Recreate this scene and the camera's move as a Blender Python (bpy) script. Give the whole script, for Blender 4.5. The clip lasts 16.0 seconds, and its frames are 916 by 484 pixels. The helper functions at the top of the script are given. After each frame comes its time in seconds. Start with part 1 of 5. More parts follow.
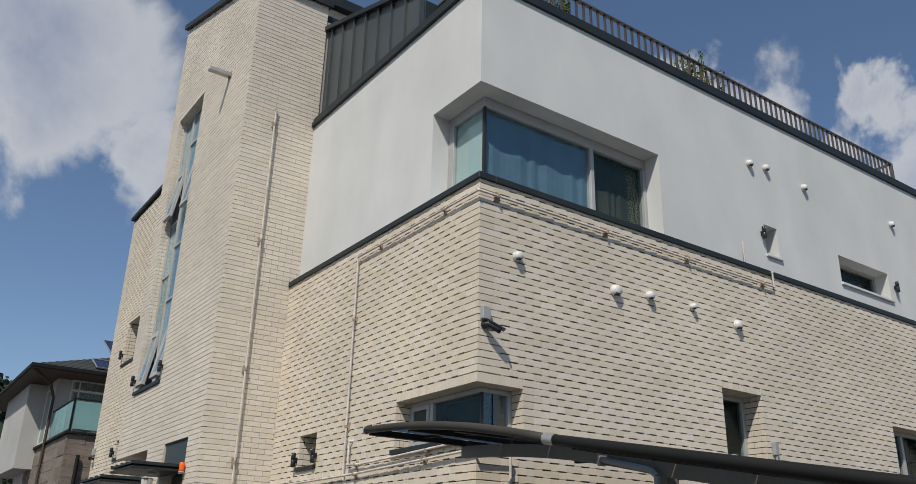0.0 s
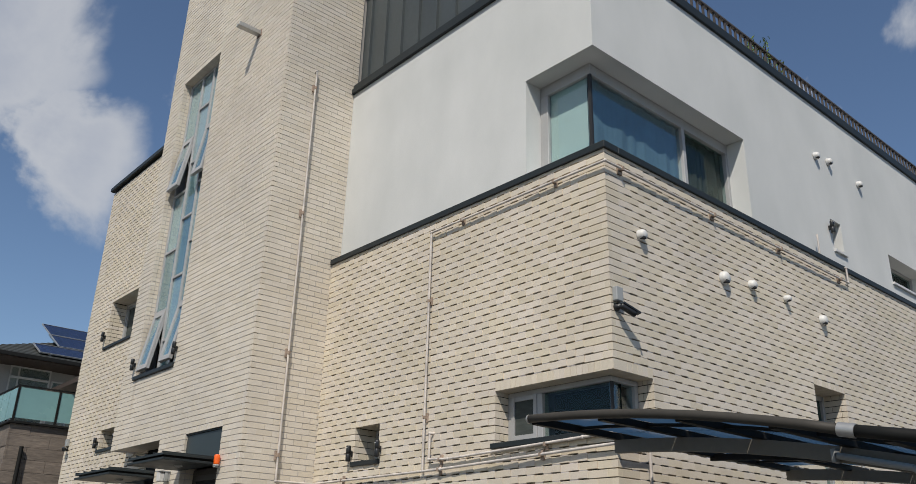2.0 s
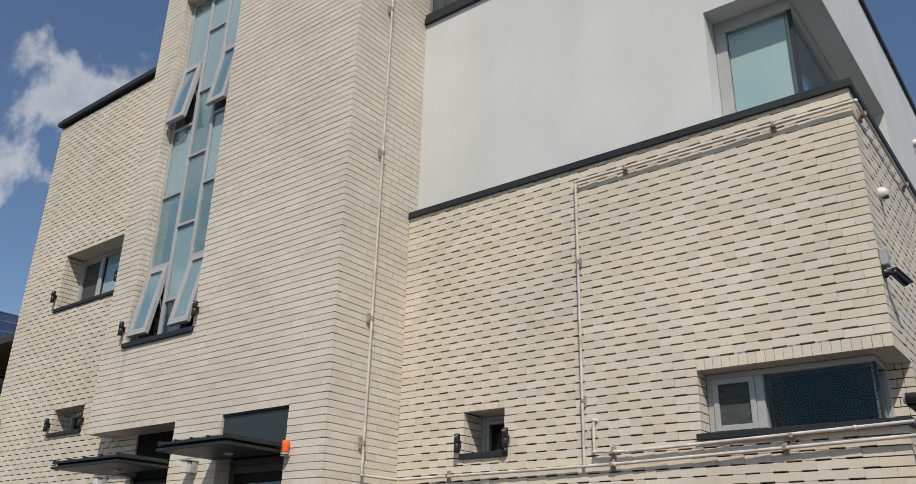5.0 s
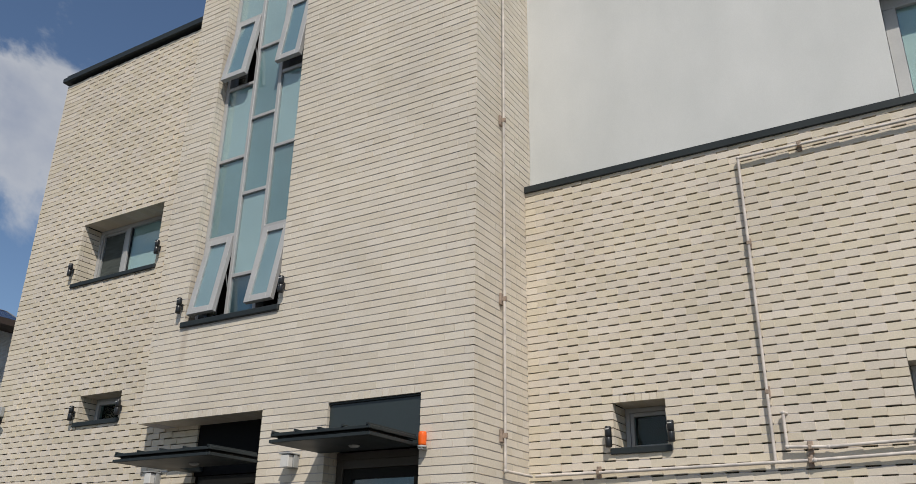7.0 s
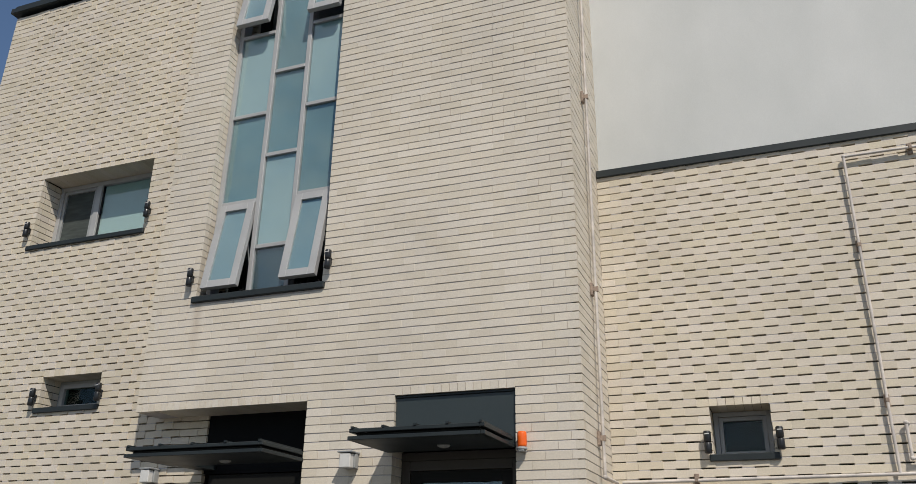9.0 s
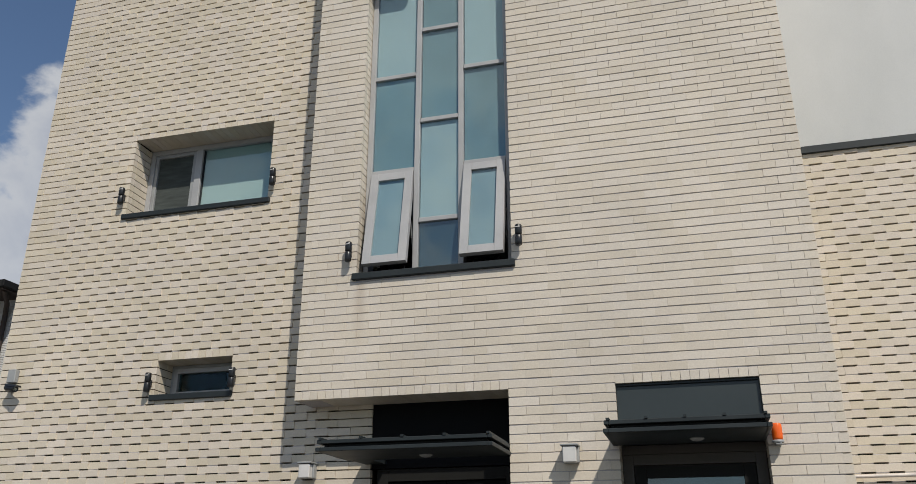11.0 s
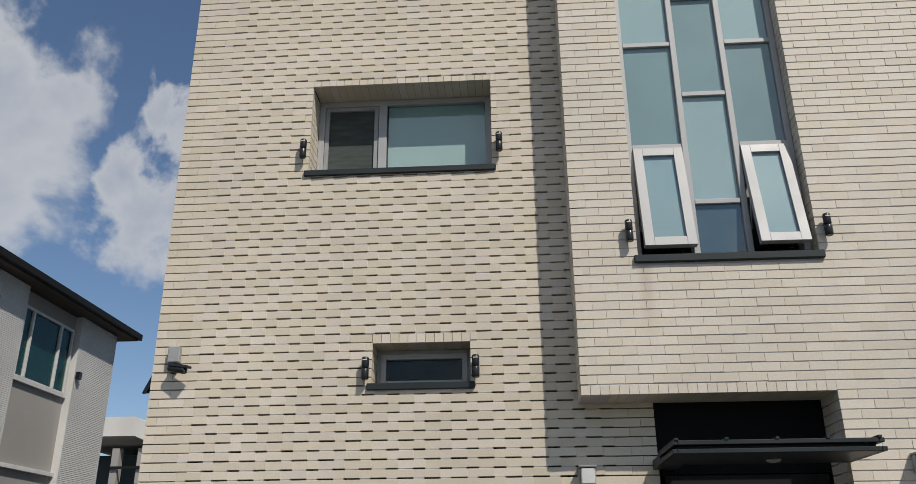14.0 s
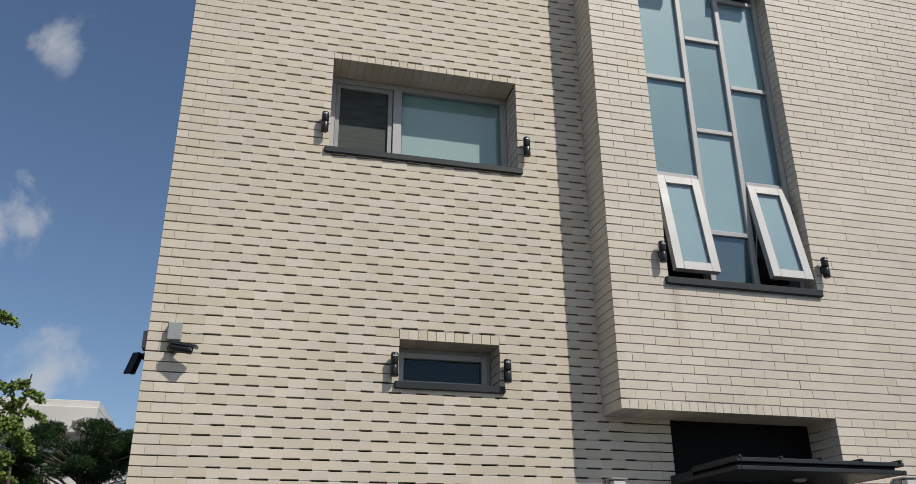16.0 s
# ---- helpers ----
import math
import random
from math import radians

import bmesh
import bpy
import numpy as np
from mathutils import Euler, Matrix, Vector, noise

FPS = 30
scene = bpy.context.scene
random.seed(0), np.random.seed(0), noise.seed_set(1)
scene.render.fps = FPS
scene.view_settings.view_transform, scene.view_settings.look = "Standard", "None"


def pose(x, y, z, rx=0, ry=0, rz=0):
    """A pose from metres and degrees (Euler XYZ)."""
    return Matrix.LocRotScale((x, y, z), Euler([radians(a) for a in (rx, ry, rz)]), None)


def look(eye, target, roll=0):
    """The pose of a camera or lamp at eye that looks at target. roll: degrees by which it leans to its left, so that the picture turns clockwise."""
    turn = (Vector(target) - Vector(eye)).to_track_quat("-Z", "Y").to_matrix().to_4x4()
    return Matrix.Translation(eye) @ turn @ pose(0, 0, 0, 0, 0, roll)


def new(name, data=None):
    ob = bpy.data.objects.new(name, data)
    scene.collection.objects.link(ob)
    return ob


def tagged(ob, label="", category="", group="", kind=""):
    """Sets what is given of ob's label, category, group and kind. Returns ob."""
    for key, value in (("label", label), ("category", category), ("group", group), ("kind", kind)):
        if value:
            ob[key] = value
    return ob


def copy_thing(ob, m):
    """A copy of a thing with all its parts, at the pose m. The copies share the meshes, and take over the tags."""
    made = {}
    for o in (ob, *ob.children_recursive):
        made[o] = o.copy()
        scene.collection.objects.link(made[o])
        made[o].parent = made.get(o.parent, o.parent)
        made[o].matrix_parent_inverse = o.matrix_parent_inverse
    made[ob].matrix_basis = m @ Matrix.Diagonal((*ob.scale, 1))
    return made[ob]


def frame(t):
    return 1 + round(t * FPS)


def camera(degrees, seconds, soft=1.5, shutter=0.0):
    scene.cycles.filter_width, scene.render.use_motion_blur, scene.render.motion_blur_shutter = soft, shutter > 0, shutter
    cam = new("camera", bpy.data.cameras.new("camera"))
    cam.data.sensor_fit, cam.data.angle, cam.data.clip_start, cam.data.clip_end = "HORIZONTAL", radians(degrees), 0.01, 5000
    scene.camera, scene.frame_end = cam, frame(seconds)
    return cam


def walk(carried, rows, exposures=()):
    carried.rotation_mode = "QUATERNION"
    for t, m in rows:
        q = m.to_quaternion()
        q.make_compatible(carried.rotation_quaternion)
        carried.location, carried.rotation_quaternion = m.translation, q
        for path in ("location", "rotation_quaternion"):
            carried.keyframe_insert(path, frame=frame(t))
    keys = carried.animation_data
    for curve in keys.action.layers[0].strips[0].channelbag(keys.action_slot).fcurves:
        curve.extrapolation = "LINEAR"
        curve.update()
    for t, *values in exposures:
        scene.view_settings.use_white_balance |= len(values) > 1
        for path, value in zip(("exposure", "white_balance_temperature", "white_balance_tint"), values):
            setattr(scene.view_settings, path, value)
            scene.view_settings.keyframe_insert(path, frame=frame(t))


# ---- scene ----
cam = camera(57.9, 16.0, soft=0.7)
PATH = [
    (0, (0.295, 0.335, 1.829), (1.361, 1.86, 2.563), 1.4),
    (0.5, (0.02, 0.709, 1.85), (1.096, 2.225, 2.589), 1.6),
    (1, (-0.19, 1.143, 1.85), (0.927, 2.631, 2.583), 1.4),
    (1.5, (-0.422, 1.577, 1.842), (0.729, 3.036, 2.58), 1.5),
    (2, (-0.598, 2.035, 1.839), (0.622, 3.437, 2.577), 1.5),
    (2.5, (-0.785, 2.517, 1.839), (0.477, 3.881, 2.579), 1.5),
    (3, (-0.872, 2.983, 1.832), (0.454, 4.286, 2.57), 1.4),
    (3.5, (-0.935, 3.478, 1.842), (0.444, 4.722, 2.583), 1.3),
    (3.7, (-0.963, 3.693, 1.876), (0.43, 4.924, 2.614), 1.4),
    (6, (-1.588, 6.014, 1.879), (-0.071, 7.072, 2.641), 1.2),
    (6.5, (-1.726, 6.525, 1.914), (-0.17, 7.531, 2.666), 1.1),
    (7, (-1.836, 7.057, 1.9), (-0.258, 8.028, 2.654), 1.0),
    (7.5, (-1.886, 7.567, 1.899), (-0.263, 8.46, 2.653), 0.9),
    (8, (-1.94, 8.079, 1.898), (-0.286, 8.91, 2.656), 0.8),
    (8.2, (-1.941, 8.252, 1.912), (-0.27, 9.043, 2.673), 0.8),
    (10.3, (-2.152, 10.38, 2.094), (-0.374, 10.942, 2.819), 0.4),
    (10.5, (-2.142, 10.618, 2.077), (-0.359, 11.159, 2.803), 0.2),
    (11, (-2.177, 11.173, 2.11), (-0.38, 11.671, 2.834), 0.0),
    (11.5, (-2.19, 11.725, 2.114), (-0.387, 12.191, 2.841), 0.1),
    (12, (-2.167, 12.277, 2.143), (-0.349, 12.688, 2.868), 0.0),
    (12.5, (-2.149, 12.869, 2.154), (-0.322, 13.228, 2.883), -0.1),
    (13, (-2.093, 13.425, 2.182), (-0.254, 13.721, 2.91), -0.3),
    (13.5, (-2.058, 13.993, 2.164), (-0.216, 14.229, 2.905), -0.3),
    (14, (-1.971, 14.521, 2.18), (-0.117, 14.639, 2.919), -0.4),
    (14.5, (-1.888, 15.068, 2.202), (-0.032, 15.095, 2.946), -0.4),
    (15, (-1.778, 15.527, 2.18), (0.068, 15.377, 2.934), -0.3),
    (15.5, (-1.662, 16.023, 2.161), (0.161, 15.723, 2.926), -0.3),
    (16, (-1.542, 16.508, 2.142), (0.243, 16.047, 2.917), -0.3),
]
walk(cam, [(t, look(eye, target, roll)) for t, eye, target, roll in PATH], exposures=((0.0, 0.17, 6440, 10), (4.0, 0.17, 6460, 10), (7.0, 0.12, 6460, 10), (12.0, 0.10, 6440, 10), (16.0, 0.10, 6420, 10)))

# ---- world and sun ----
SUN_DIR = Vector((-1.0, -0.78, 1.5)).normalized()
world = bpy.data.worlds.new("sky")
scene.world = world
world.use_nodes = True
wn, wl = world.node_tree.nodes, world.node_tree.links
wn.clear()


def wnode(kind, **values):
    n = wn.new(kind)
    for k, v in values.items():
        n.inputs[k].default_value = v
    return n


sky = wn.new("ShaderNodeTexSky")
sky.sky_type, sky.sun_disc = "NISHITA", False
sky.sun_elevation, sky.sun_rotation = radians(49.8), radians(232.0)
sky.air_density, sky.dust_density, sky.ozone_density = 1.0, 0.35, 3.2
coord = wn.new("ShaderNodeTexCoord")
puff = wnode("ShaderNodeTexNoise", Scale=5.5, Detail=9.0, Roughness=0.56, Distortion=0.25)
wl.new(coord.outputs["Generated"], puff.inputs["Vector"])
wisp = wnode("ShaderNodeTexNoise", Scale=2.2, Detail=6.0, Roughness=0.6)
wl.new(coord.outputs["Generated"], wisp.inputs["Vector"])
off = wn.new("ShaderNodeVectorMath")
off.operation = "SUBTRACT"
off.inputs[1].default_value = (0.5, 0.5, 0.5)
wl.new(puff.outputs["Color"], off.inputs[0])
warp = wn.new("ShaderNodeVectorMath")
warp.operation = "MULTIPLY_ADD"
warp.inputs[1].default_value = (0.22, 0.22, 0.22)
wl.new(off.outputs[0], warp.inputs[0])
wl.new(coord.outputs["Generated"], warp.inputs[2])
# cumulus banks: direction, reach, weight
CLOUDS = [((0.07, 0.87, 0.49), 0.16, 1.0), ((0.15, 0.85, 0.50), 0.09, 0.8), ((0.20, 0.89, 0.40), 0.11, 0.75), ((0.70, 0.57, 0.41), 0.17, 1.0), ((0.735, 0.47, 0.465), 0.055, 0.75),
          ((0.85, 0.335, 0.40), 0.135, 1.0), ((0.80, 0.40, 0.36), 0.10, 1.0), ((0.80, 0.365, 0.47), 0.062, 1.0), ((0.42, 0.80, 0.43), 0.12, 0.9), ((0.80, 0.245, 0.54), 0.075, 0.55),
          ((0.955, 0.225, 0.19), 0.085, 0.5), ((-0.7, 0.1, 0.6), 0.75, 0.8), ((-0.5, 0.75, 0.5), 0.3, 0.8)]
bank = None
for (cx, cy, cz), reach, weight in CLOUDS:
    far = wn.new("ShaderNodeVectorMath")
    far.operation = "DISTANCE"
    wl.new(warp.outputs[0], far.inputs[0])
    far.inputs[1].default_value = Vector((cx, cy, cz)).normalized()
    fall = wn.new("ShaderNodeMapRange")
    fall.interpolation_type = "SMOOTHSTEP"
    for slot, value in ((1, reach * 1.6), (2, reach * 0.15), (3, 0.0), (4, weight)):
        fall.inputs[slot].default_value = value
    wl.new(far.outputs["Value"], fall.inputs[0])
    if bank is None:
        bank = fall.outputs[0]
    else:
        m = wn.new("ShaderNodeMath")
        m.operation = "MAXIMUM"
        wl.new(bank, m.inputs[0])
        wl.new(fall.outputs[0], m.inputs[1])
        bank = m.outputs[0]
dens = wn.new("ShaderNodeMath")
dens.operation = "MULTIPLY_ADD"
wl.new(bank, dens.inputs[0])
dens.inputs[1].default_value = 0.42
wl.new(puff.outputs["Fac"], dens.inputs[2])
cover = wn.new("ShaderNodeMapRange")
cover.interpolation_type = "SMOOTHSTEP"
for slot, value in ((1, 0.68), (2, 0.81), (3, 0.0), (4, 0.84)):
    cover.inputs[slot].default_value = value
wl.new(dens.outputs[0], cover.inputs[0])
# bright thin edges, lavender-grey cores
core = wn.new("ShaderNodeMath")
core.operation = "MULTIPLY_ADD"
wl.new(wisp.outputs["Fac"], core.inputs[0])
core.inputs[1].default_value = 0.55
wl.new(dens.outputs[0], core.inputs[2])
shade = wn.new("ShaderNodeValToRGB")
shade.color_ramp.elements[0].position, shade.color_ramp.elements[0].color = 0.49, (0.98, 0.99, 1.0, 1)
shade.color_ramp.elements[1].position, shade.color_ramp.elements[1].color = 0.67, (0.47, 0.53, 0.68, 1)
half = wn.new("ShaderNodeMath")
half.operation = "MULTIPLY"
half.inputs[1].default_value = 0.5
wl.new(core.outputs[0], half.inputs[0])
wl.new(half.outputs[0], shade.inputs["Fac"])
blue = wnode("ShaderNodeBackground", Strength=0.084)
wl.new(sky.outputs["Color"], blue.inputs["Color"])
white = wnode("ShaderNodeBackground", Strength=0.57)
wl.new(shade.outputs["Color"], white.inputs["Color"])
blend = wn.new("ShaderNodeMixShader")
wl.new(cover.outputs[0], blend.inputs[0])
wl.new(blue.outputs[0], blend.inputs[1])
wl.new(white.outputs[0], blend.inputs[2])
wout = wn.new("ShaderNodeOutputWorld")
wl.new(blend.outputs[0], wout.inputs["Surface"])

sun_data = bpy.data.lights.new("sun", "SUN")
sun_data.energy, sun_data.angle, sun_data.color = 3.58, radians(0.53), (1.0, 0.93, 0.825)
sun = new("sun", sun_data)
sun.matrix_world = look(SUN_DIR * 60.0, (0, 0, 0))


# ---- materials ----
def material(name, base, rough=0.7, metal=0.0, vary=0.08, grain=60.0, stain=1.5, stain_amt=0.12, bump=0.15, bump_scale=None, pieces=0.0, spec=0.5, stretch=(1, 1, 1), tint=None):
    """A surface with fine grain, broad stains, optional change from piece to piece, and relief."""
    mat = bpy.data.materials.new(name)
    mat.use_nodes = True
    nt = mat.node_tree
    nd, lk = nt.nodes, nt.links
    bsdf = nd["Principled BSDF"]
    bsdf.inputs["Roughness"].default_value = rough
    bsdf.inputs["Metallic"].default_value = metal
    bsdf.inputs["Specular IOR Level"].default_value = spec
    geo = nd.new("ShaderNodeNewGeometry")
    mapping = nd.new("ShaderNodeMapping")
    mapping.inputs["Scale"].default_value = stretch
    lk.new(geo.outputs["Position"], mapping.inputs["Vector"])
    fine = nd.new("ShaderNodeTexNoise")
    fine.inputs["Scale"].default_value, fine.inputs["Detail"].default_value = grain, 4.0
    lk.new(mapping.outputs[0], fine.inputs["Vector"])
    broad = nd.new("ShaderNodeTexNoise")
    broad.inputs["Scale"].default_value, broad.inputs["Detail"].default_value = stain, 5.0
    lk.new(mapping.outputs[0], broad.inputs["Vector"])

    def spread(socket, low, high):
        r = nd.new("ShaderNodeMapRange")
        r.inputs[1].default_value, r.inputs[2].default_value = 0.3, 0.7
        r.inputs[3].default_value, r.inputs[4].default_value = low, high
        lk.new(socket, r.inputs[0])
        return r.outputs[0]

    value = spread(fine.outputs["Fac"], 1 - vary, 1 + vary)
    m = nd.new("ShaderNodeMath")
    m.operation = "MULTIPLY"
    lk.new(value, m.inputs[0])
    lk.new(spread(broad.outputs["Fac"], 1 - stain_amt, 1 + stain_amt * 0.6), m.inputs[1])
    value = m.outputs[0]
    colour = nd.new("ShaderNodeMix")
    colour.data_type = "RGBA"
    colour.inputs["A"].default_value = (*base, 1)
    colour.inputs["B"].default_value = (*(tint or [c * 0.8 for c in base]), 1)
    colour.inputs["Factor"].default_value = 0.0
    if pieces:
        info = nd.new("ShaderNodeObjectInfo")
        add = nd.new("ShaderNodeMath")
        lk.new(info.outputs["Random"], add.inputs[0])
        lk.new(geo.outputs["Random Per Island"], add.inputs[1])
        frac = nd.new("ShaderNodeMath")
        frac.operation = "FRACT"
        lk.new(add.outputs[0], frac.inputs[0])
        each = nd.new("ShaderNodeMapRange")
        each.inputs[3].default_value, each.inputs[4].default_value = 1 - pieces, 1 + pieces * 0.7
        lk.new(frac.outputs[0], each.inputs[0])
        m2 = nd.new("ShaderNodeMath")
        m2.operation = "MULTIPLY"
        lk.new(value, m2.inputs[0])
        lk.new(each.outputs[0], m2.inputs[1])
        value = m2.outputs[0]
        again = nd.new("ShaderNodeMath")
        again.operation = "MULTIPLY"
        lk.new(frac.outputs[0], again.inputs[0])
        again.inputs[1].default_value = 7.31
        frac2 = nd.new("ShaderNodeMath")
        frac2.operation = "FRACT"
        lk.new(again.outputs[0], frac2.inputs[0])
        lk.new(frac2.outputs[0], colour.inputs["Factor"])
    elif tint:
        lk.new(spread(broad.outputs["Fac"], 1.0, 0.0), colour.inputs["Factor"])
    scaled = nd.new("ShaderNodeVectorMath")
    scaled.operation = "SCALE"
    lk.new(colour.outputs["Result"], scaled.inputs[0])
    lk.new(value, scaled.inputs["Scale"])
    lk.new(scaled.outputs[0], bsdf.inputs["Base Color"])
    lk.new(spread(broad.outputs["Fac"], max(0.02, rough - 0.07), min(1.0, rough + 0.07)), bsdf.inputs["Roughness"])
    if bump:
        rough_noise = nd.new("ShaderNodeTexNoise")
        rough_noise.inputs["Scale"].default_value, rough_noise.inputs["Detail"].default_value = bump_scale or grain * 1.5, 6.0
        lk.new(mapping.outputs[0], rough_noise.inputs["Vector"])
        b = nd.new("ShaderNodeBump")
        b.inputs["Strength"].default_value, b.inputs["Distance"].default_value = bump, 0.01
        lk.new(rough_noise.outputs["Fac"], b.inputs["Height"])
        lk.new(b.outputs[0], bsdf.inputs["Normal"])
    return mat


def glass_material(name, tint, gloss=1.0):
    mat = bpy.data.materials.new(name)
    mat.use_nodes = True
    nd, lk = mat.node_tree.nodes, mat.node_tree.links
    nd.clear()
    clear = nd.new("ShaderNodeBsdfTransparent")
    clear.inputs["Color"].default_value = (*tint, 1)
    shine = nd.new("ShaderNodeBsdfGlossy")
    shine.inputs["Roughness"].default_value = 0.015
    shine.inputs["Color"].default_value = (0.93, 0.97, 1.0, 1)
    facing = nd.new("ShaderNodeLayerWeight")
    facing.inputs["Blend"].default_value = 0.5
    power = nd.new("ShaderNodeMath")
    power.operation = "POWER"
    lk.new(facing.outputs["Facing"], power.inputs[0])
    power.inputs[1].default_value = 4.0
    more = nd.new("ShaderNodeMath")
    more.operation, more.use_clamp = "MULTIPLY_ADD", True
    more.inputs[1].default_value, more.inputs[2].default_value = 0.75 * gloss, 0.075 * gloss
    lk.new(power.outputs[0], more.inputs[0])
    place = nd.new("ShaderNodeNewGeometry")
    wave = nd.new("ShaderNodeTexNoise")
    wave.inputs["Scale"].default_value = 1.6
    lk.new(place.outputs["Position"], wave.inputs["Vector"])
    bend = nd.new("ShaderNodeBump")
    bend.inputs["Strength"].default_value, bend.inputs["Distance"].default_value = 0.03, 0.05
    lk.new(wave.outputs["Fac"], bend.inputs["Height"])
    lk.new(bend.outputs[0], shine.inputs["Normal"])
    mix = nd.new("ShaderNodeMixShader")
    lk.new(more.outputs[0], mix.inputs[0])
    lk.new(clear.outputs[0], mix.inputs[1])
    lk.new(shine.outputs[0], mix.inputs[2])
    out = nd.new("ShaderNodeOutputMaterial")
    lk.new(mix.outputs[0], out.inputs["Surface"])
    return mat


BRICK = material("cream_brick", (0.60, 0.532, 0.412), 0.62, vary=0.05, grain=90, stain=0.9, stain_amt=0.09, bump=0.12, bump_scale=160, pieces=0.065, tint=(0.635, 0.57, 0.485), spec=0.35)
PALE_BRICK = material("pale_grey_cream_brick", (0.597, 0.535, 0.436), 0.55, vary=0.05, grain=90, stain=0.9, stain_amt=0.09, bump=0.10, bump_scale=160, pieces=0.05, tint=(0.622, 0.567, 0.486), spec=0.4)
MORTAR = material("mortar", (0.47, 0.44, 0.435), 0.9, vary=0.12, grain=120, stain=2, bump=0.3, spec=0.2)
# near-black in place of mortar: the slots' deep shade put into the bed's colour
SLOT_SHADE_BED = material("shade_black_slot_bed", (0.035, 0.027, 0.022), 0.95, vary=0.15, grain=80, stain=2, bump=0.3, spec=0.1)
# sheet close behind the glass; its near-black colour paints an unlit room
UNLIT_ROOM_SHEET = material("painted_unlit_room", (0.012, 0.02, 0.019), 0.8, vary=0.2, grain=4, stain=1.2, stain_amt=0.3, bump=0.0, spec=0.1)
STUCCO = material("white_stucco", (0.585, 0.59, 0.578), 0.85, vary=0.025, grain=140, stain=1.3, stain_amt=0.06, bump=0.12, bump_scale=220, stretch=(1, 1, 0.6), tint=(0.55, 0.562, 0.55), spec=0.25)
DARK_METAL = material("dark_grey_metal", (0.021, 0.027, 0.029), 0.5, metal=0.1, spec=0.35, vary=0.06, grain=30, stain=2.5, stain_amt=0.18, bump=0.03)
CLAD = material("grey_standing_seam", (0.075, 0.088, 0.092), 0.45, metal=0.35, vary=0.05, grain=25, stain=1.2, stain_amt=0.15, bump=0.04, bump_scale=3)
PANEL = material("charcoal_panel", (0.032, 0.042, 0.044), 0.4, metal=0.1, vary=0.03, grain=20, stain=1.6, stain_amt=0.12, bump=0.02)
BLACK_PANEL = material("black_panel", (0.006, 0.0065, 0.007), 0.7, spec=0.1, vary=0.05, grain=20, stain=1.6, bump=0.02)
ALU = material("silver_window_frame", (0.39, 0.39, 0.39), 0.55, metal=0.15, vary=0.03, grain=60, stain=4, stain_amt=0.08, bump=0.02)
GASKET = material("black_rubber", (0.015, 0.016, 0.018), 0.6, bump=0.0)
GLASS = glass_material("window_glass", (0.84, 0.92, 0.93))
DARK_GLASS = glass_material("dim_window_glass", (0.7, 0.8, 0.78), 0.3)
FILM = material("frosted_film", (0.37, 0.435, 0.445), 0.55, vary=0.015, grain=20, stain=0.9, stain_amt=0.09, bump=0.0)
# next three: darker film copies, the dim stairwell behind clear panes painted in
DIM_SHEET_SASH = material("painted_dim_sash_sheet", (0.22, 0.29, 0.32), 0.5, vary=0.02, grain=20, stain=1.1, stain_amt=0.12, bump=0.0)
DIM_SHEET = material("painted_dim_pane_sheet", (0.19, 0.265, 0.28), 0.5, vary=0.02, grain=20, stain=1.4, stain_amt=0.2, bump=0.0)
DIM_SHEET_LOW = material("painted_dim_bottom_sheet", (0.035, 0.062, 0.078), 0.5, vary=0.02, grain=20, stain=1.4, stain_amt=0.2, bump=0.0)
BLIND = material("pale_roller_blind", (0.44, 0.51, 0.48), 0.75, vary=0.02, grain=80, stain=1.5, stain_amt=0.06, bump=0.03)
CURTAIN = material("blue_grey_curtain", (0.10, 0.165, 0.21), 0.85, vary=0.05, grain=60, stain=2.5, stain_amt=0.2, bump=0.05)
DRAPE = material("grey_brown_drape", (0.075, 0.07, 0.06), 0.85, vary=0.1, grain=50, stain=2.5, stain_amt=0.25, bump=0.08)
SCREEN = material("insect_screen", (0.05, 0.06, 0.055), 0.8, vary=0.15, grain=8, stain=5, stain_amt=0.35, bump=0.1, stretch=(1, 1, 5))
WHITE_PLASTIC = material("white_plastic", (0.60, 0.595, 0.575), 0.45, vary=0.03, grain=40, stain=8, stain_amt=0.1, bump=0.03)
GREY_PLASTIC = material("grey_plastic", (0.30, 0.31, 0.31), 0.5, vary=0.04, grain=40, stain=8, bump=0.03)
BLACK_PLASTIC = material("black_plastic", (0.014, 0.015, 0.017), 0.32, vary=0.05, grain=40, stain=8, bump=0.03)
ORANGE = material("orange_lens", (0.85, 0.13, 0.012), 0.25, vary=0.05, grain=30, stain=10, bump=0.05)
PIPE = material("painted_gas_pipe", (0.60, 0.545, 0.49), 0.55, vary=0.06, grain=40, stain=7, stain_amt=0.22, bump=0.08, tint=(0.50, 0.46, 0.43))
RUST = material("rusty_clamp", (0.30, 0.23, 0.18), 0.8, vary=0.2, grain=70, stain=20, stain_amt=0.3, bump=0.2)
EDGE_STEEL = material("dark_olive_painted_tube", (0.045, 0.041, 0.035), 0.6, spec=0.25, vary=0.05, grain=30, stain=2, stain_amt=0.15, bump=0.03)
STEEL = material("grey_painted_steel", (0.165, 0.147, 0.118), 0.55, metal=0.0, vary=0.04, grain=30, stain=2, stain_amt=0.12, bump=0.03)
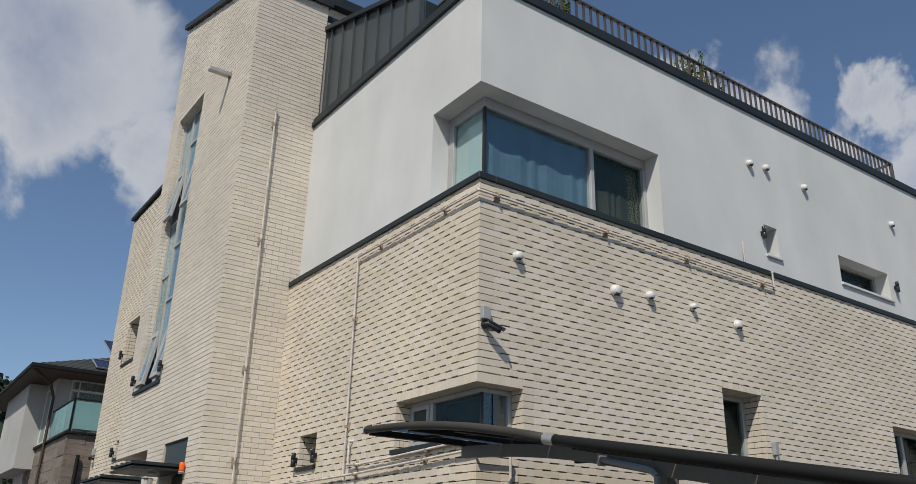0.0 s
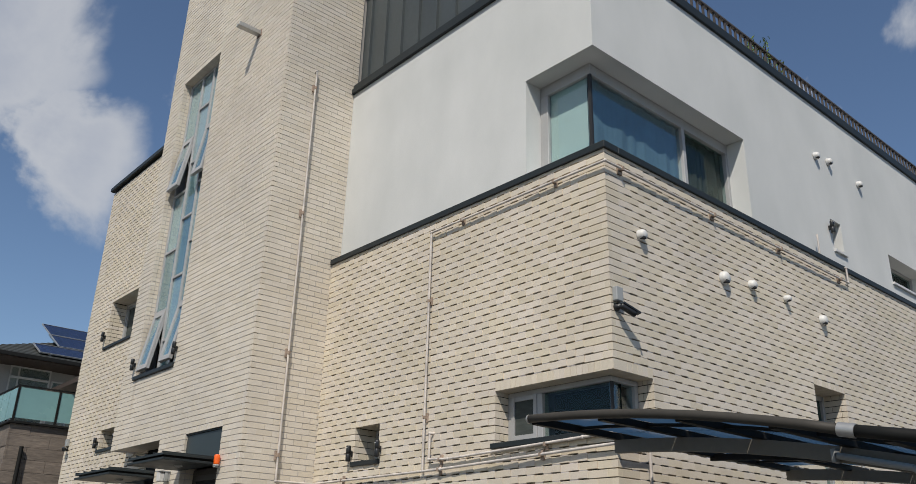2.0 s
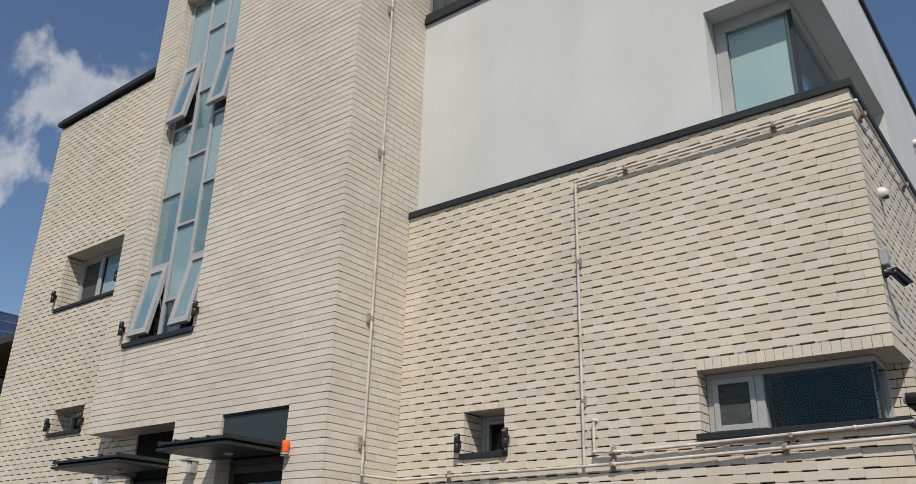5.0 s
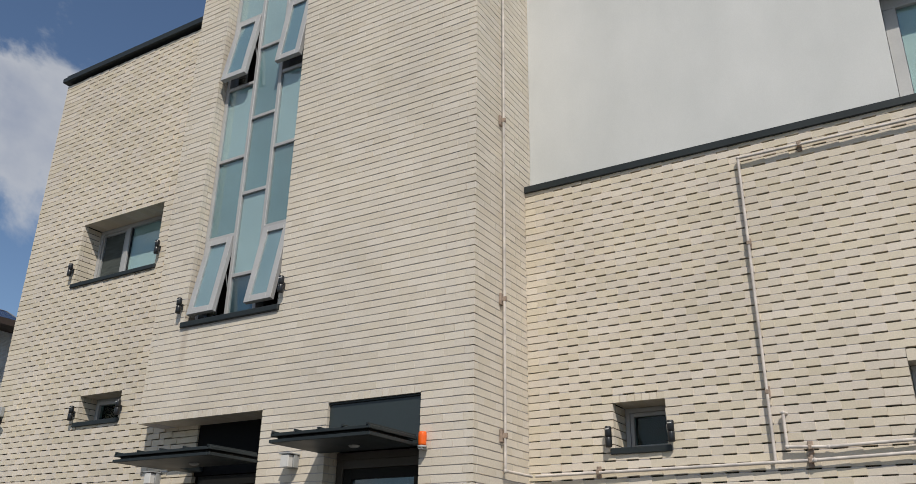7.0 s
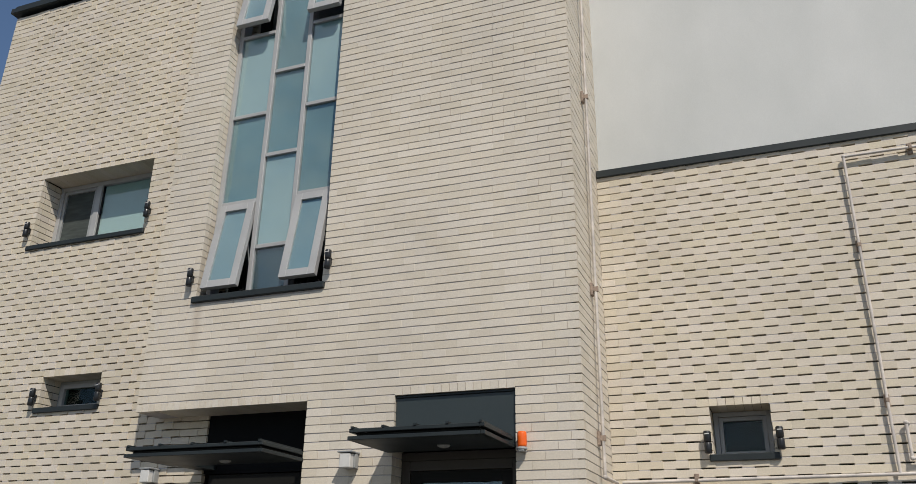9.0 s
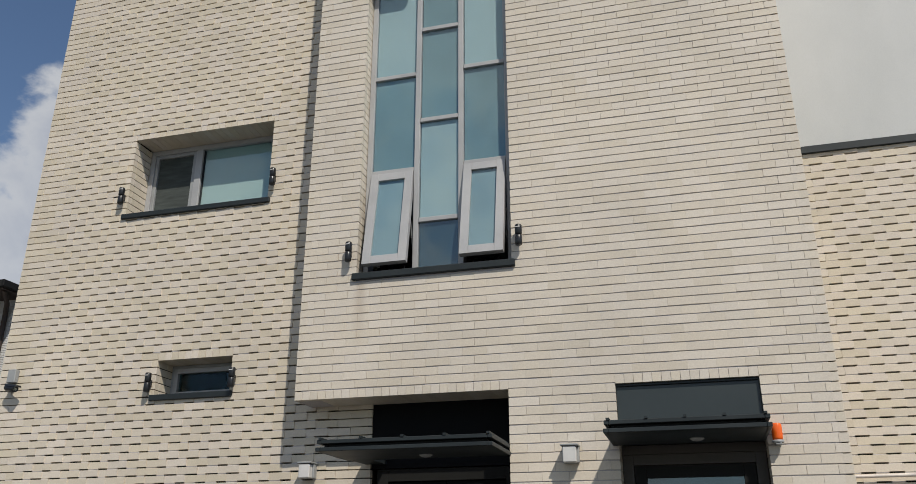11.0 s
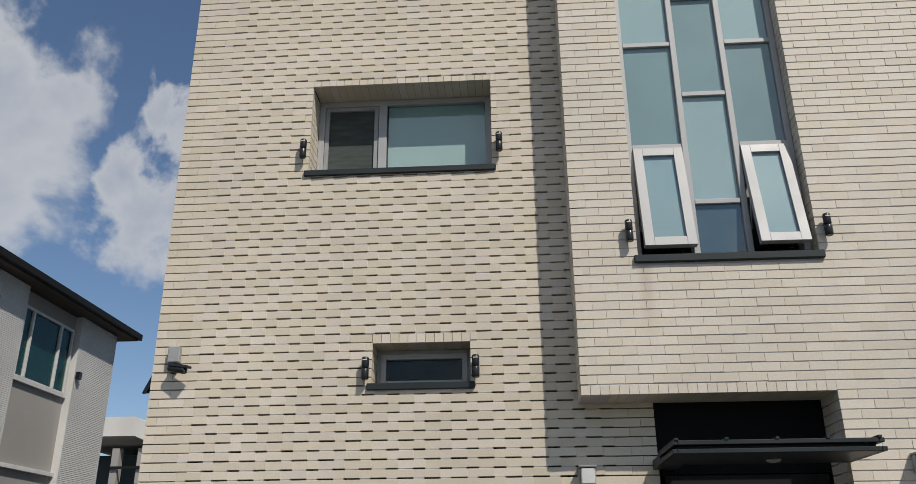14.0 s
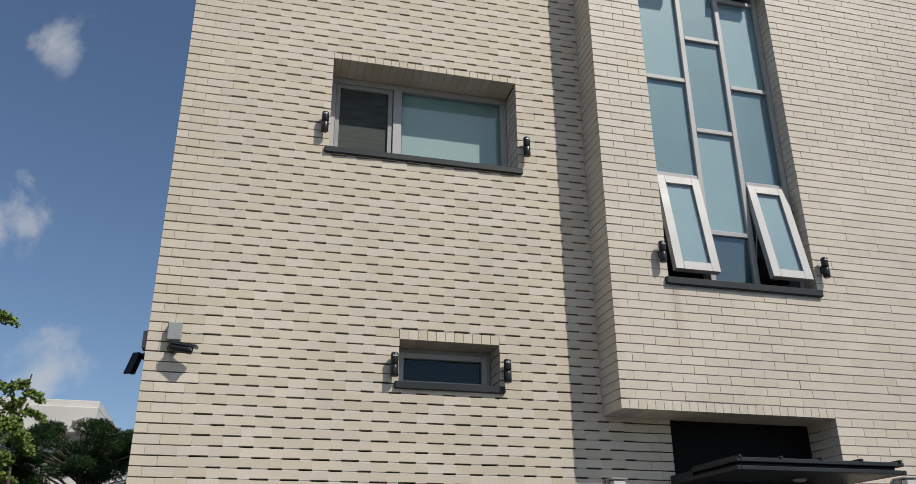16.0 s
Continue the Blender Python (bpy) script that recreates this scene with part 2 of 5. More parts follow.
BROWN_STEEL = material("dark_brown_door_frame", (0.055, 0.048, 0.04), 0.5, vary=0.05, grain=30, stain=2, stain_amt=0.15, bump=0.03)
STEEL_DARK = material("dark_painted_steel", (0.012, 0.012, 0.011), 0.6, spec=0.2, vary=0.05, grain=30, stain=2, bump=0.03)
GALV = material("galvanised_pipe", (0.42, 0.42, 0.41), 0.38, metal=0.6, vary=0.06, grain=30, stain=6, bump=0.03)
RAIL_BROWN = material("brown_railing_metal", (0.10, 0.085, 0.075), 0.5, metal=0.3, vary=0.06, grain=40, stain=3, bump=0.03)
CONCRETE = material("pale_concrete", (0.62, 0.60, 0.56), 0.85, vary=0.06, grain=25, stain=0.5, stain_amt=0.16, bump=0.15)
PAVING = material("concrete_paving", (0.10, 0.096, 0.09), 0.9, vary=0.25, grain=70, stain=0.4, stain_amt=0.2, bump=0.4)
SIDING = material("ribbed_white_siding", (0.60, 0.595, 0.575), 0.75, vary=0.06, grain=40, stain=1.2, stain_amt=0.08, bump=0.2, bump_scale=50)
PALE_GREY = material("pale_grey_render", (0.40, 0.395, 0.38), 0.8, vary=0.05, grain=40, stain=1.0, stain_amt=0.12, bump=0.15)
GREY_WALL = material("warm_grey_render", (0.33, 0.315, 0.295), 0.85, vary=0.03, grain=60, stain=0.8, stain_amt=0.1, bump=0.1)
STONE = material("brown_split_stone", (0.20, 0.165, 0.135), 0.85, vary=0.22, grain=14, stain=3, stain_amt=0.25, bump=0.6, bump_scale=12, pieces=0.05, stretch=(0.5, 0.5, 2.6))
SHINGLE = material("dark_roof_shingle", (0.045, 0.05, 0.048), 0.8, vary=0.2, grain=30, stain=1.5, bump=0.3, pieces=0.12)
WOOD_EAVE = material("brown_eave_board", (0.05, 0.033, 0.024), 0.65, vary=0.12, grain=25, stain=2, bump=0.1, stretch=(1, 6, 1))
SOLAR = material("solar_cell_blue", (0.012, 0.018, 0.06), 0.18, metal=0.2, vary=0.1, grain=4, stain=1.5, bump=0.0, pieces=0.12)
LEAF = material("green_leaf", (0.13, 0.205, 0.045), 0.55, vary=0.15, grain=6, stain=1.5, stain_amt=0.3, bump=0.0, pieces=0.35, spec=0.2, tint=(0.18, 0.25, 0.06))
PINE_LEAF = material("pine_needles", (0.022, 0.05, 0.02), 0.6, vary=0.2, grain=8, stain=1.5, stain_amt=0.3, bump=0.0, pieces=0.4, spec=0.08, tint=(0.035, 0.065, 0.02))
HILL_LEAF = material("far_woods", (0.025, 0.045, 0.022), 0.7, vary=0.3, grain=2, stain=0.3, bump=0.0, pieces=0.3)
BARK = material("grey_brown_bark", (0.10, 0.08, 0.062), 0.9, vary=0.2, grain=30, stain=6, bump=0.5)


def poly_material():
    """Tinted polycarbonate sheet that lets daylight through."""
    mat = bpy.data.materials.new("tinted_polycarbonate")
    mat.use_nodes = True
    nd, lk = mat.node_tree.nodes, mat.node_tree.links
    nd.clear()
    clear = nd.new("ShaderNodeBsdfTransparent")
    clear.inputs["Color"].default_value = (0.30, 0.42, 0.52, 1)
    through_light = nd.new("ShaderNodeBsdfTranslucent")
    through_light.inputs["Color"].default_value = (0.17, 0.26, 0.37, 1)
    shine = nd.new("ShaderNodeBsdfGlossy")
    shine.inputs["Roughness"].default_value = 0.12
    a, b = nd.new("ShaderNodeMixShader"), nd.new("ShaderNodeMixShader")
    streak = nd.new("ShaderNodeTexNoise")
    streak.inputs["Scale"].default_value = 3.0
    rng = nd.new("ShaderNodeMapRange")
    rng.inputs[3].default_value, rng.inputs[4].default_value = 0.62, 0.78
    lk.new(streak.outputs["Fac"], rng.inputs[0])
    lk.new(rng.outputs[0], a.inputs[0])
    lk.new(clear.outputs[0], a.inputs[1])
    lk.new(through_light.outputs[0], a.inputs[2])
    facing = nd.new("ShaderNodeLayerWeight")
    facing.inputs["Blend"].default_value = 0.08
    lk.new(facing.outputs["Facing"], b.inputs[0])
    lk.new(a.outputs[0], b.inputs[1])
    lk.new(shine.outputs[0], b.inputs[2])
    out = nd.new("ShaderNodeOutputMaterial")
    lk.new(b.outputs[0], out.inputs["Surface"])
    return mat


POLY = poly_material()


def rust_run(mat, y, top, foot, reach, colour, most):
    """A faint dirty run down the wall below the end of a sill."""
    nd, lk = mat.node_tree.nodes, mat.node_tree.links
    bsdf = nd["Principled BSDF"]
    source = bsdf.inputs["Base Color"].links[0].from_socket
    geo = nd.new("ShaderNodeNewGeometry")
    split = nd.new("ShaderNodeSeparateXYZ")
    lk.new(geo.outputs["Position"], split.inputs[0])
    side = nd.new("ShaderNodeMath")
    side.operation = "SUBTRACT"
    side.inputs[1].default_value = y
    lk.new(split.outputs["Y"], side.inputs[0])
    away = nd.new("ShaderNodeMath")
    away.operation = "ABSOLUTE"
    lk.new(side.outputs[0], away.inputs[0])
    amount = None
    for socket, a, b, lo, hi in ((away.outputs[0], 0.0, reach, most, 0.0), (split.outputs["Z"], foot, top, 0.0, 1.0), (split.outputs["Z"], top, top + 0.02, 1.0, 0.0)):
        r = nd.new("ShaderNodeMapRange")
        r.interpolation_type = "SMOOTHSTEP"
        for slot, value in ((1, a), (2, b), (3, lo), (4, hi)):
            r.inputs[slot].default_value = value
        lk.new(socket, r.inputs[0])
        if amount is None:
            amount = r.outputs[0]
        else:
            m = nd.new("ShaderNodeMath")
            m.operation = "MULTIPLY"
            lk.new(amount, m.inputs[0])
            lk.new(r.outputs[0], m.inputs[1])
            amount = m.outputs[0]
    mix = nd.new("ShaderNodeMix")
    mix.data_type = "RGBA"
    mix.inputs["B"].default_value = (*colour, 1)
    lk.new(amount, mix.inputs["Factor"])
    lk.new(source, mix.inputs["A"])
    lk.new(mix.outputs["Result"], bsdf.inputs["Base Color"])


rust_run(PALE_BRICK, 13.56, 4.17, 3.45, 0.075, (0.34, 0.26, 0.18), 0.4)


# ---- building helpers ----
def box(bm, x0, x1, y0, y1, z0, z1, b=0.0):
    vs = [bm.verts.new((x, y, z)) for x in (x0, x1) for y in (y0, y1) for z in (z0, z1)]
    fs = [bm.faces.new([vs[i] for i in q]) for q in ((0, 1, 3, 2), (4, 6, 7, 5), (0, 4, 5, 1), (2, 3, 7, 6), (0, 2, 6, 4), (1, 5, 7, 3))]
    if b:
        edges = list({e for f in fs for e in f.edges})
        bmesh.ops.bevel(bm, geom=edges, offset=b, segments=1, affect="EDGES", profile=0.5)


def prism(bm, outline, axis, a, b):
    """A closed outline of two-number points, drawn along x, y or z from a to b."""
    def at(p, d):
        return {"x": (d, p[0], p[1]), "y": (p[0], d, p[1]), "z": (p[0], p[1], d)}[axis]
    low, high = [bm.verts.new(at(p, a)) for p in outline], [bm.verts.new(at(p, b)) for p in outline]
    n = len(outline)
    for i in range(n):
        bm.faces.new((low[i], low[(i + 1) % n], high[(i + 1) % n], high[i]))
    bm.faces.new(low[::-1])
    bm.faces.new(high)
    bmesh.ops.recalc_face_normals(bm, faces=bm.faces)


def tube(bm, points, r, sides=10):
    """A round pipe along a line of points."""
    pts = [Vector(p) for p in points]
    for p, q in zip(pts, pts[1:]):
        way = (q - p).normalized()
        a = way.cross(Vector((0.31, 0.17, 0.93)) if abs(way.z) < 0.9 else Vector((1, 0.2, 0))).normalized()
        b = way.cross(a)
        lo, hi, end_lo, end_hi = [[bm.verts.new(c + r * (math.cos(k * math.tau / sides) * a + math.sin(k * math.tau / sides) * b)) for k in range(sides)] for c in (p, q, p, q)]
        for k in range(sides):
            bm.faces.new((lo[k], lo[(k + 1) % sides], hi[(k + 1) % sides], hi[k])).smooth = True
        bm.faces.new(end_lo[::-1])
        bm.faces.new(end_hi)


def bent_tube(bm, points, r, sides=12):
    """A smooth round tube along a gentle, roughly level curve."""
    pts = [Vector(p) for p in points]
    rings = []
    for i, p in enumerate(pts):
        way = (pts[min(i + 1, len(pts) - 1)] - pts[max(i - 1, 0)]).normalized()
        a = way.cross(Vector((0, 0, 1))).normalized()
        b = way.cross(a)
        rings.append([bm.verts.new(p + r * (math.cos(k * math.tau / sides) * a + math.sin(k * math.tau / sides) * b)) for k in range(sides)])
    for lo, hi in zip(rings, rings[1:]):
        for k in range(sides):
            bm.faces.new((lo[k], lo[(k + 1) % sides], hi[(k + 1) % sides], hi[k])).smooth = True
    bm.faces.new(rings[0][::-1])
    bm.faces.new(rings[-1])


def lathe(bm, profile, sides=16, m=None):
    """Turns (radius, height) points round the z axis."""
    rings = []
    for r, z in profile:
        rings.append([bm.verts.new((r * math.cos(k * math.tau / sides), r * math.sin(k * math.tau / sides), z)) for k in range(sides)])
    for lo, hi in zip(rings, rings[1:]):
        for k in range(sides):
            bm.faces.new((lo[k], lo[(k + 1) % sides], hi[(k + 1) % sides], hi[k])).smooth = True
    bm.faces.new(rings[0][::-1])
    bm.faces.new(rings[-1])
    if m:
        bmesh.ops.transform(bm, matrix=m, verts=[v for ring in rings for v in ring])


def part(name, bm, mat, parent=None, label="", kind=""):
    me = bpy.data.meshes.new(name)
    bm.normal_update()
    bm.to_mesh(me)
    bm.free()
    me.materials.append(mat)
    ob = new(name, me)
    ob.parent = parent
    if label or kind:
        tagged(ob, label, "", "", kind)
    return ob


def boxes(name, rows, mat, parent=None, b=0.0, label="", kind=""):
    bm = bmesh.new()
    for row in rows:
        box(bm, *row, b=b)
    return part(name, bm, mat, parent, label, kind)


def thing(name, m, label, category, group="", kind=""):
    ob = new(name)
    ob.empty_display_size = 0.1
    ob.matrix_basis = m
    return tagged(ob, label, category, group, kind)


def axes(x, y, z, facing):
    """A wall's own axes: x to a viewer's right, y into the wall, z up, for a wall that faces west, south or north."""
    cols = {"west": ((0, -1, 0), (1, 0, 0)), "south": ((1, 0, 0), (0, 1, 0)), "north": ((-1, 0, 0), (0, -1, 0))}[facing]
    return Matrix(((cols[0][0], cols[1][0], 0, x), (cols[0][1], cols[1][1], 0, y), (0, 0, 1, z), (0, 0, 0, 1)))


GROUND = 0.25
COURSE, UNIT = 0.0645, 0.1865
FLUSH_BASE, SAW_BASE = 3.2690, 3.2910


def level(k):
    """Heights of openings above the tower's soffit, in steps of 67 mm."""
    return 3.263 + 0.067 * k


def cut_rects(u0, u1, z0, z1, holes):
    """The rectangle without its holes, as rectangles."""
    us = sorted({u0, u1, *[min(max(h[i], u0), u1) for h in holes for i in (0, 1)]})
    out = []
    for a, b in zip(us, us[1:]):
        if b - a < 1e-4:
            continue
        mid = (a + b) / 2
        blocked = sorted((max(h[2], z0), min(h[3], z1)) for h in holes if h[0] < mid < h[1])
        z = z0
        for lo, hi in blocked:
            if lo > z + 1e-4:
                out.append((a, b, z, lo))
            z = max(z, hi)
        if z < z1 - 1e-4:
            out.append((a, b, z, z1))
    return out


BRICK_H, BRICK_D = 0.0570, 0.06


def brick_shape(length, saw, height=BRICK_H, depth=BRICK_D, slot=0.5):
    """Corner points, faces and material slots of a brick with worn front edges. saw: how far its right end stands out;
    the bed joint below such a brick is filled with mortar under its left part only, which leaves a dark open slot below the rest."""
    h, c, l = height / 2, 0.0012, length / 2
    cut = 0.0042 if saw else 0.0

    def front(x):
        return -saw * (x + l) / length

    e = 0.0006 if saw else c
    if saw:
        # the lower edge steps up over the open slot
        s0 = l - slot * length
        s1 = s0 + 0.004
        ring = [(-l, -h), (s0, -h), (s1, -h + cut), (l, -h + cut), (l, h), (-l, h)]
        inner = [(-l + e, -h + c), (s0, -h + c), (s1, -h + cut + c), (l - e, -h + cut + c), (l - e, h - c), (-l + e, h - c)]
    else:
        ring = [(-l, -h), (l, -h), (l, h), (-l, h)]
        inner = [(-l + e, -h + c), (l - e, -h + c), (l - e, h - c), (-l + e, h - c)]
    n = len(ring)
    v = [(x, depth, z) for x, z in ring] + [(x, front(x) + e, z) for x, z in ring] + [(x, front(x), z) for x, z in inner]
    f = [tuple(range(n))[::-1]]
    for a in (0, n):
        for k in range(n):
            q = (k + 1) % n
            f.append((a + k, a + q, a + n + q, a + n + k))
    f.append(tuple(range(2 * n, 3 * n)))
    slots = [0] * len(f)
    if saw:
        # mortar lip, set back from the face
        m, low, set_back = l - slot * length, -h - (COURSE - BRICK_H), 0.0012
        n = len(v)
        v += [(x, y, z) for y in (set_back, depth) for x, z in ((-l, low), (m, low), (m, -h), (-l, -h))]
        f += [(n, n + 1, n + 2, n + 3), (n + 1, n + 5, n + 6, n + 2), (n, n + 4, n + 5, n + 1)]
        slots += [1, 1, 1]
    return v, f, slots


BRICK_MESHES = {}


def brick_mesh(length, saw, slot, saw_wall):
    key = (round(length, 2), saw, slot, saw_wall)
    if key not in BRICK_MESHES:
        v, f, slots = brick_shape(key[0], saw, slot=slot)
        me = bpy.data.meshes.new("brick")
        me.from_pydata(v, [], f)
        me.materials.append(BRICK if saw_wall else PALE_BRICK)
        me.materials.append(MORTAR)
        me.polygons.foreach_set("material_index", slots)
        BRICK_MESHES[key] = me
    return BRICK_MESHES[key]


def brick_wall(name, m, u0, u1, z0, z1, holes, saw, label, near, flush=(0.0, 0.0), teeth=(0, 0), limit=None, skip_lintel=(), lintel_from=None, thick=0.24, shift=0.0, lap=0.5):
    """A wall of separate bricks before a bed: mortar, or shade-black behind sawtooth slots. holes: (u0, u1, z0, z1,
    depth). near: the stretch whose bricks are parts.
    """
    rng = random.Random(name)
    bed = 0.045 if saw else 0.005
    z_base = SAW_BASE if saw else FLUSH_BASE

    def course_z(k):
        return z_base + COURSE * (k + 0.5)

    bm = bmesh.new()
    for a, b, c, d in cut_rects(u0 + (0.05 if teeth[0] else 0.0), u1 - (0.05 if teeth[1] else 0.0), z0, z1, [(h[0] - 0.006, h[1] + 0.006, h[2], h[3] + 0.006) for h in holes]):
        if limit:
            prism(bm, [(a, c), (b, c), (b, min(d, limit(b))), (a, min(d, limit(a)))], "y", bed, thick)
        else:
            box(bm, a, b, bed, thick, c, d)
    # sawtooth walls get the bed with the slot shade in its colour
    wall = tagged(part(name, bm, SLOT_SHADE_BED if saw else MORTAR), label, "wall", "", "structure")
    wall.matrix_basis = m
    singles, rest_v, rest_f, rest_m = [], [], [], []
    first = math.floor((z0 - z_base) / COURSE)
    last = math.ceil((z1 - z_base) / COURSE)
    for k in range(first, last):
        zc = course_z(k)
        if zc - 0.02 < z0 or zc + 0.02 > z1:
            continue
        odd = k % 2
        lo = u0 + (0.052 if teeth[0] and odd == (teeth[0] > 0) else 0.0)
        hi = u1 - (0.052 if teeth[1] and odd == (teeth[1] > 0) else 0.0)
        spans = [(lo, hi)]
        for i, h in enumerate(holes):
            top = h[3] + (COURSE * 0.9 if i not in skip_lintel else 0.0)
            if h[2] < zc < top:
                cut = []
                for a, b in spans:
                    if h[0] > a:
                        cut.append((a, min(b, h[0])))
                    if h[1] < b:
                        cut.append((max(a, h[1]), b))
                spans = [s for s in cut if s[1] - s[0] > 0.02]
        for a, b in spans:
            offset = shift + odd * UNIT * lap
            stops = [a]
            u = math.ceil((a + 0.045 - offset) / UNIT) * UNIT + offset
            while u < b - 0.045:
                stops.append(u)
                u += UNIT
            stops.append(b)
            for p, q in zip(stops, stops[1:]):
                mid = (p + q) / 2
                if limit and zc + 0.03 > limit(mid):
                    continue
                plain = mid - u0 < flush[0] or u1 - mid < flush[1] or mid - a < 0.11 or b - mid < 0.11
                s = 0.0 if plain else saw
                slot = round((lap if odd else 1 - lap) + 0.05, 2)
                length = q - p - (0.0 if s else 0.0015)
                place = pose(mid, rng.uniform(-0.0015, 0.0015), zc + rng.uniform(-0.001, 0.001), 0, rng.uniform(-0.25, 0.25), rng.uniform(-0.35, 0.35) + (rng.uniform(-0.8, 0.5) if s else 0.0))
                if near[0] <= mid <= near[1] and near[2] <= zc <= near[3] and len(singles) < 300:
                    singles.append((length, s, place, slot))
                else:
                    v, f, slots = brick_shape(length, s, slot=slot)
                    base = len(rest_v)
                    rest_m += slots
                    rest_v += [tuple(place @ Vector(c)) for c in v]
                    rest_f += [tuple(base + i for i in q4) for q4 in f]
    for i, h in enumerate(holes):
        depth = h[4]
        if i not in skip_lintel:
            start = lintel_from if lintel_from and i == 0 else h[0]
            n = max(1, round((h[1] - start) / COURSE))
            w = (h[1] - start) / n
            tall = z_base + COURSE * math.ceil((h[3] + COURSE * 0.9 - z_base) / COURSE - 0.5) - h[3]
            for j in range(n):
                v, f, slots = brick_shape(w - 0.0025, 0.0, tall - 0.007, depth)
                base = len(rest_v)
                rest_m += slots
                rest_v += [(x + start + (j + 0.5) * w, y, z + h[3] + (tall - 0.004) / 2) for x, y, z in v]
                rest_f += [tuple(base + t for t in q4) for q4 in f]
        for side in (0, 1):
            if depth <= 0.06 or (side == 0 and h[0] <= u0 + 0.01) or (side == 1 and h[1] >= u1 - 0.01):
                continue
            for k in range(first, last):
                zc = course_z(k)
                if not h[2] < zc < h[3]:
                    continue
                long_one = k % 2
                cuts = [0.062, depth] if long_one or depth < 0.16 else [0.062, 0.05 + (depth - 0.05) * 0.5, depth]
                for a, b in zip(cuts, cuts[1:]):
                    v, f, slots = brick_shape(b - a - 0.005, 0.0, BRICK_H, 0.04)
                    base = len(rest_v)
                    rest_m += slots
                    for x, y, z in v:
                        # turned a quarter so that the brick's face looks into the opening
                        rest_v.append((h[0] - y, (a + b) / 2 + x, zc + z) if side == 0 else (h[1] + y, (a + b) / 2 + x, zc + z))
                    rest_f += [tuple(base + t for t in (q4 if side == 1 else q4[::-1])) for q4 in f]
    me = bpy.data.meshes.new("brickwork")
    me.from_pydata(rest_v, [], rest_f)
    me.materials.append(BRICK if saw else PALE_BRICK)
    me.materials.append(MORTAR)
    me.polygons.foreach_set("material_index", rest_m)
    rest = new("brickwork", me)
    rest.parent = wall
    tagged(rest, "", "", "", "stuff")
    for length, s, place, slot in singles:
        ob = new("brick", brick_mesh(length, s, slot, saw > 0))
        ob.parent = wall
        ob.matrix_basis = place
    return wall


# ---- the place: plan ----
FRONT_X, SIDE_Y, TOWER_X, WING_X = 4.49, 6.0, 3.57, 3.88
TOWER_S, TOWER_N, WING_N, EAST = 10.22, 14.06, 17.155, 15.0
UP_X, UP_Y, BAND_Z, CAP_Z, WING_Z = 4.61, 6.17, 5.25, 7.72, 8.37
SAW = 0.005


def tower_top(y):
    return 11.17 - 0.34 * (TOWER_N - y)


ground = tagged(boxes("ground", [(-900, 900, -900, 900, GROUND - 0.5, GROUND)], PAVING), "grey concrete paving around the buildings", "ground", "", "structure")

# walls of separate bricks; u runs along -y on walls that face west, along x on walls that face south
front_holes = [(-7.325, -SIDE_Y, 2.86, level(1), 0.17), (-9.465, -9.035, 2.86, level(-0.5), 0.29)]
wall_front = brick_wall("wall_1", axes(FRONT_X, 0, 0, "west"), -TOWER_S, -SIDE_Y, GROUND, BAND_Z + 0.05, front_holes, SAW,
                        "cream brick wall with sawtooth bricks, under the white upper storey", (-9.9, -8.0, 2.5, 4.4), flush=(0.12, 0.25), teeth=(0, 1), shift=0.051)
side_holes = [(FRONT_X, 5.0, 2.86, level(1), 0.17), (7.81, 8.5, 1.9, level(7), 0.27), (11.28, 12.4, 1.9, level(6.5), 0.25)]
wall_side = brick_wall("wall_2", axes(0, SIDE_Y, 0, "south"), FRONT_X, EAST, GROUND, BAND_Z + 0.05, side_holes, SAW,
                       "cream brick side wall with sawtooth bricks and round vents", (4.9, 7.0, 3.4, 5.1), flush=(0.12, 0.0), teeth=(-1, 0), lintel_from=FRONT_X + 0.172, shift=0.09)
tower_holes = [(-13.6, -12.35, level(14), 8.985, 0.15), (-TOWER_N, -12.395, GROUND - 1, level(0), 0.33), (-11.644, -10.705, GROUND - 1, level(0), 0.2)]
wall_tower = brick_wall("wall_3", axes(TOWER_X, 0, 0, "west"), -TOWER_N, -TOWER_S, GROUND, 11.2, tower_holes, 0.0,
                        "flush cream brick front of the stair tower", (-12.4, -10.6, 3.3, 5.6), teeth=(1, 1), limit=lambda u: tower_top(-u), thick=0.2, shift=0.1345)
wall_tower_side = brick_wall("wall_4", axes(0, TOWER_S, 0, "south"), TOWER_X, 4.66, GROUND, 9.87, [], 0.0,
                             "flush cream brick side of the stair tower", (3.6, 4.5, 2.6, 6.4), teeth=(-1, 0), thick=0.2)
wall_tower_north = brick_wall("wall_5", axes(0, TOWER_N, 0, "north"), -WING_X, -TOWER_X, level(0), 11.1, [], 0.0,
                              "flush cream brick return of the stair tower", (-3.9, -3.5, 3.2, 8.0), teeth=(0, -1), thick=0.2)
wing_holes = [(-16.09, -14.62, level(28), level(40), 0.28), (-15.526, -14.81, level(2.3), level(7), 0.25)]
wall_wing = brick_wall("wall_6", axes(WING_X, 0, 0, "west"), -WING_N, -13.54, GROUND, WING_Z, wing_holes, SAW,
                       "cream brick wing wall with sawtooth bricks and two windows", (-16.8, -14.5, 3.7, 5.2), flush=(0.3, 0.3), shift=0.0818, lap=0.43)

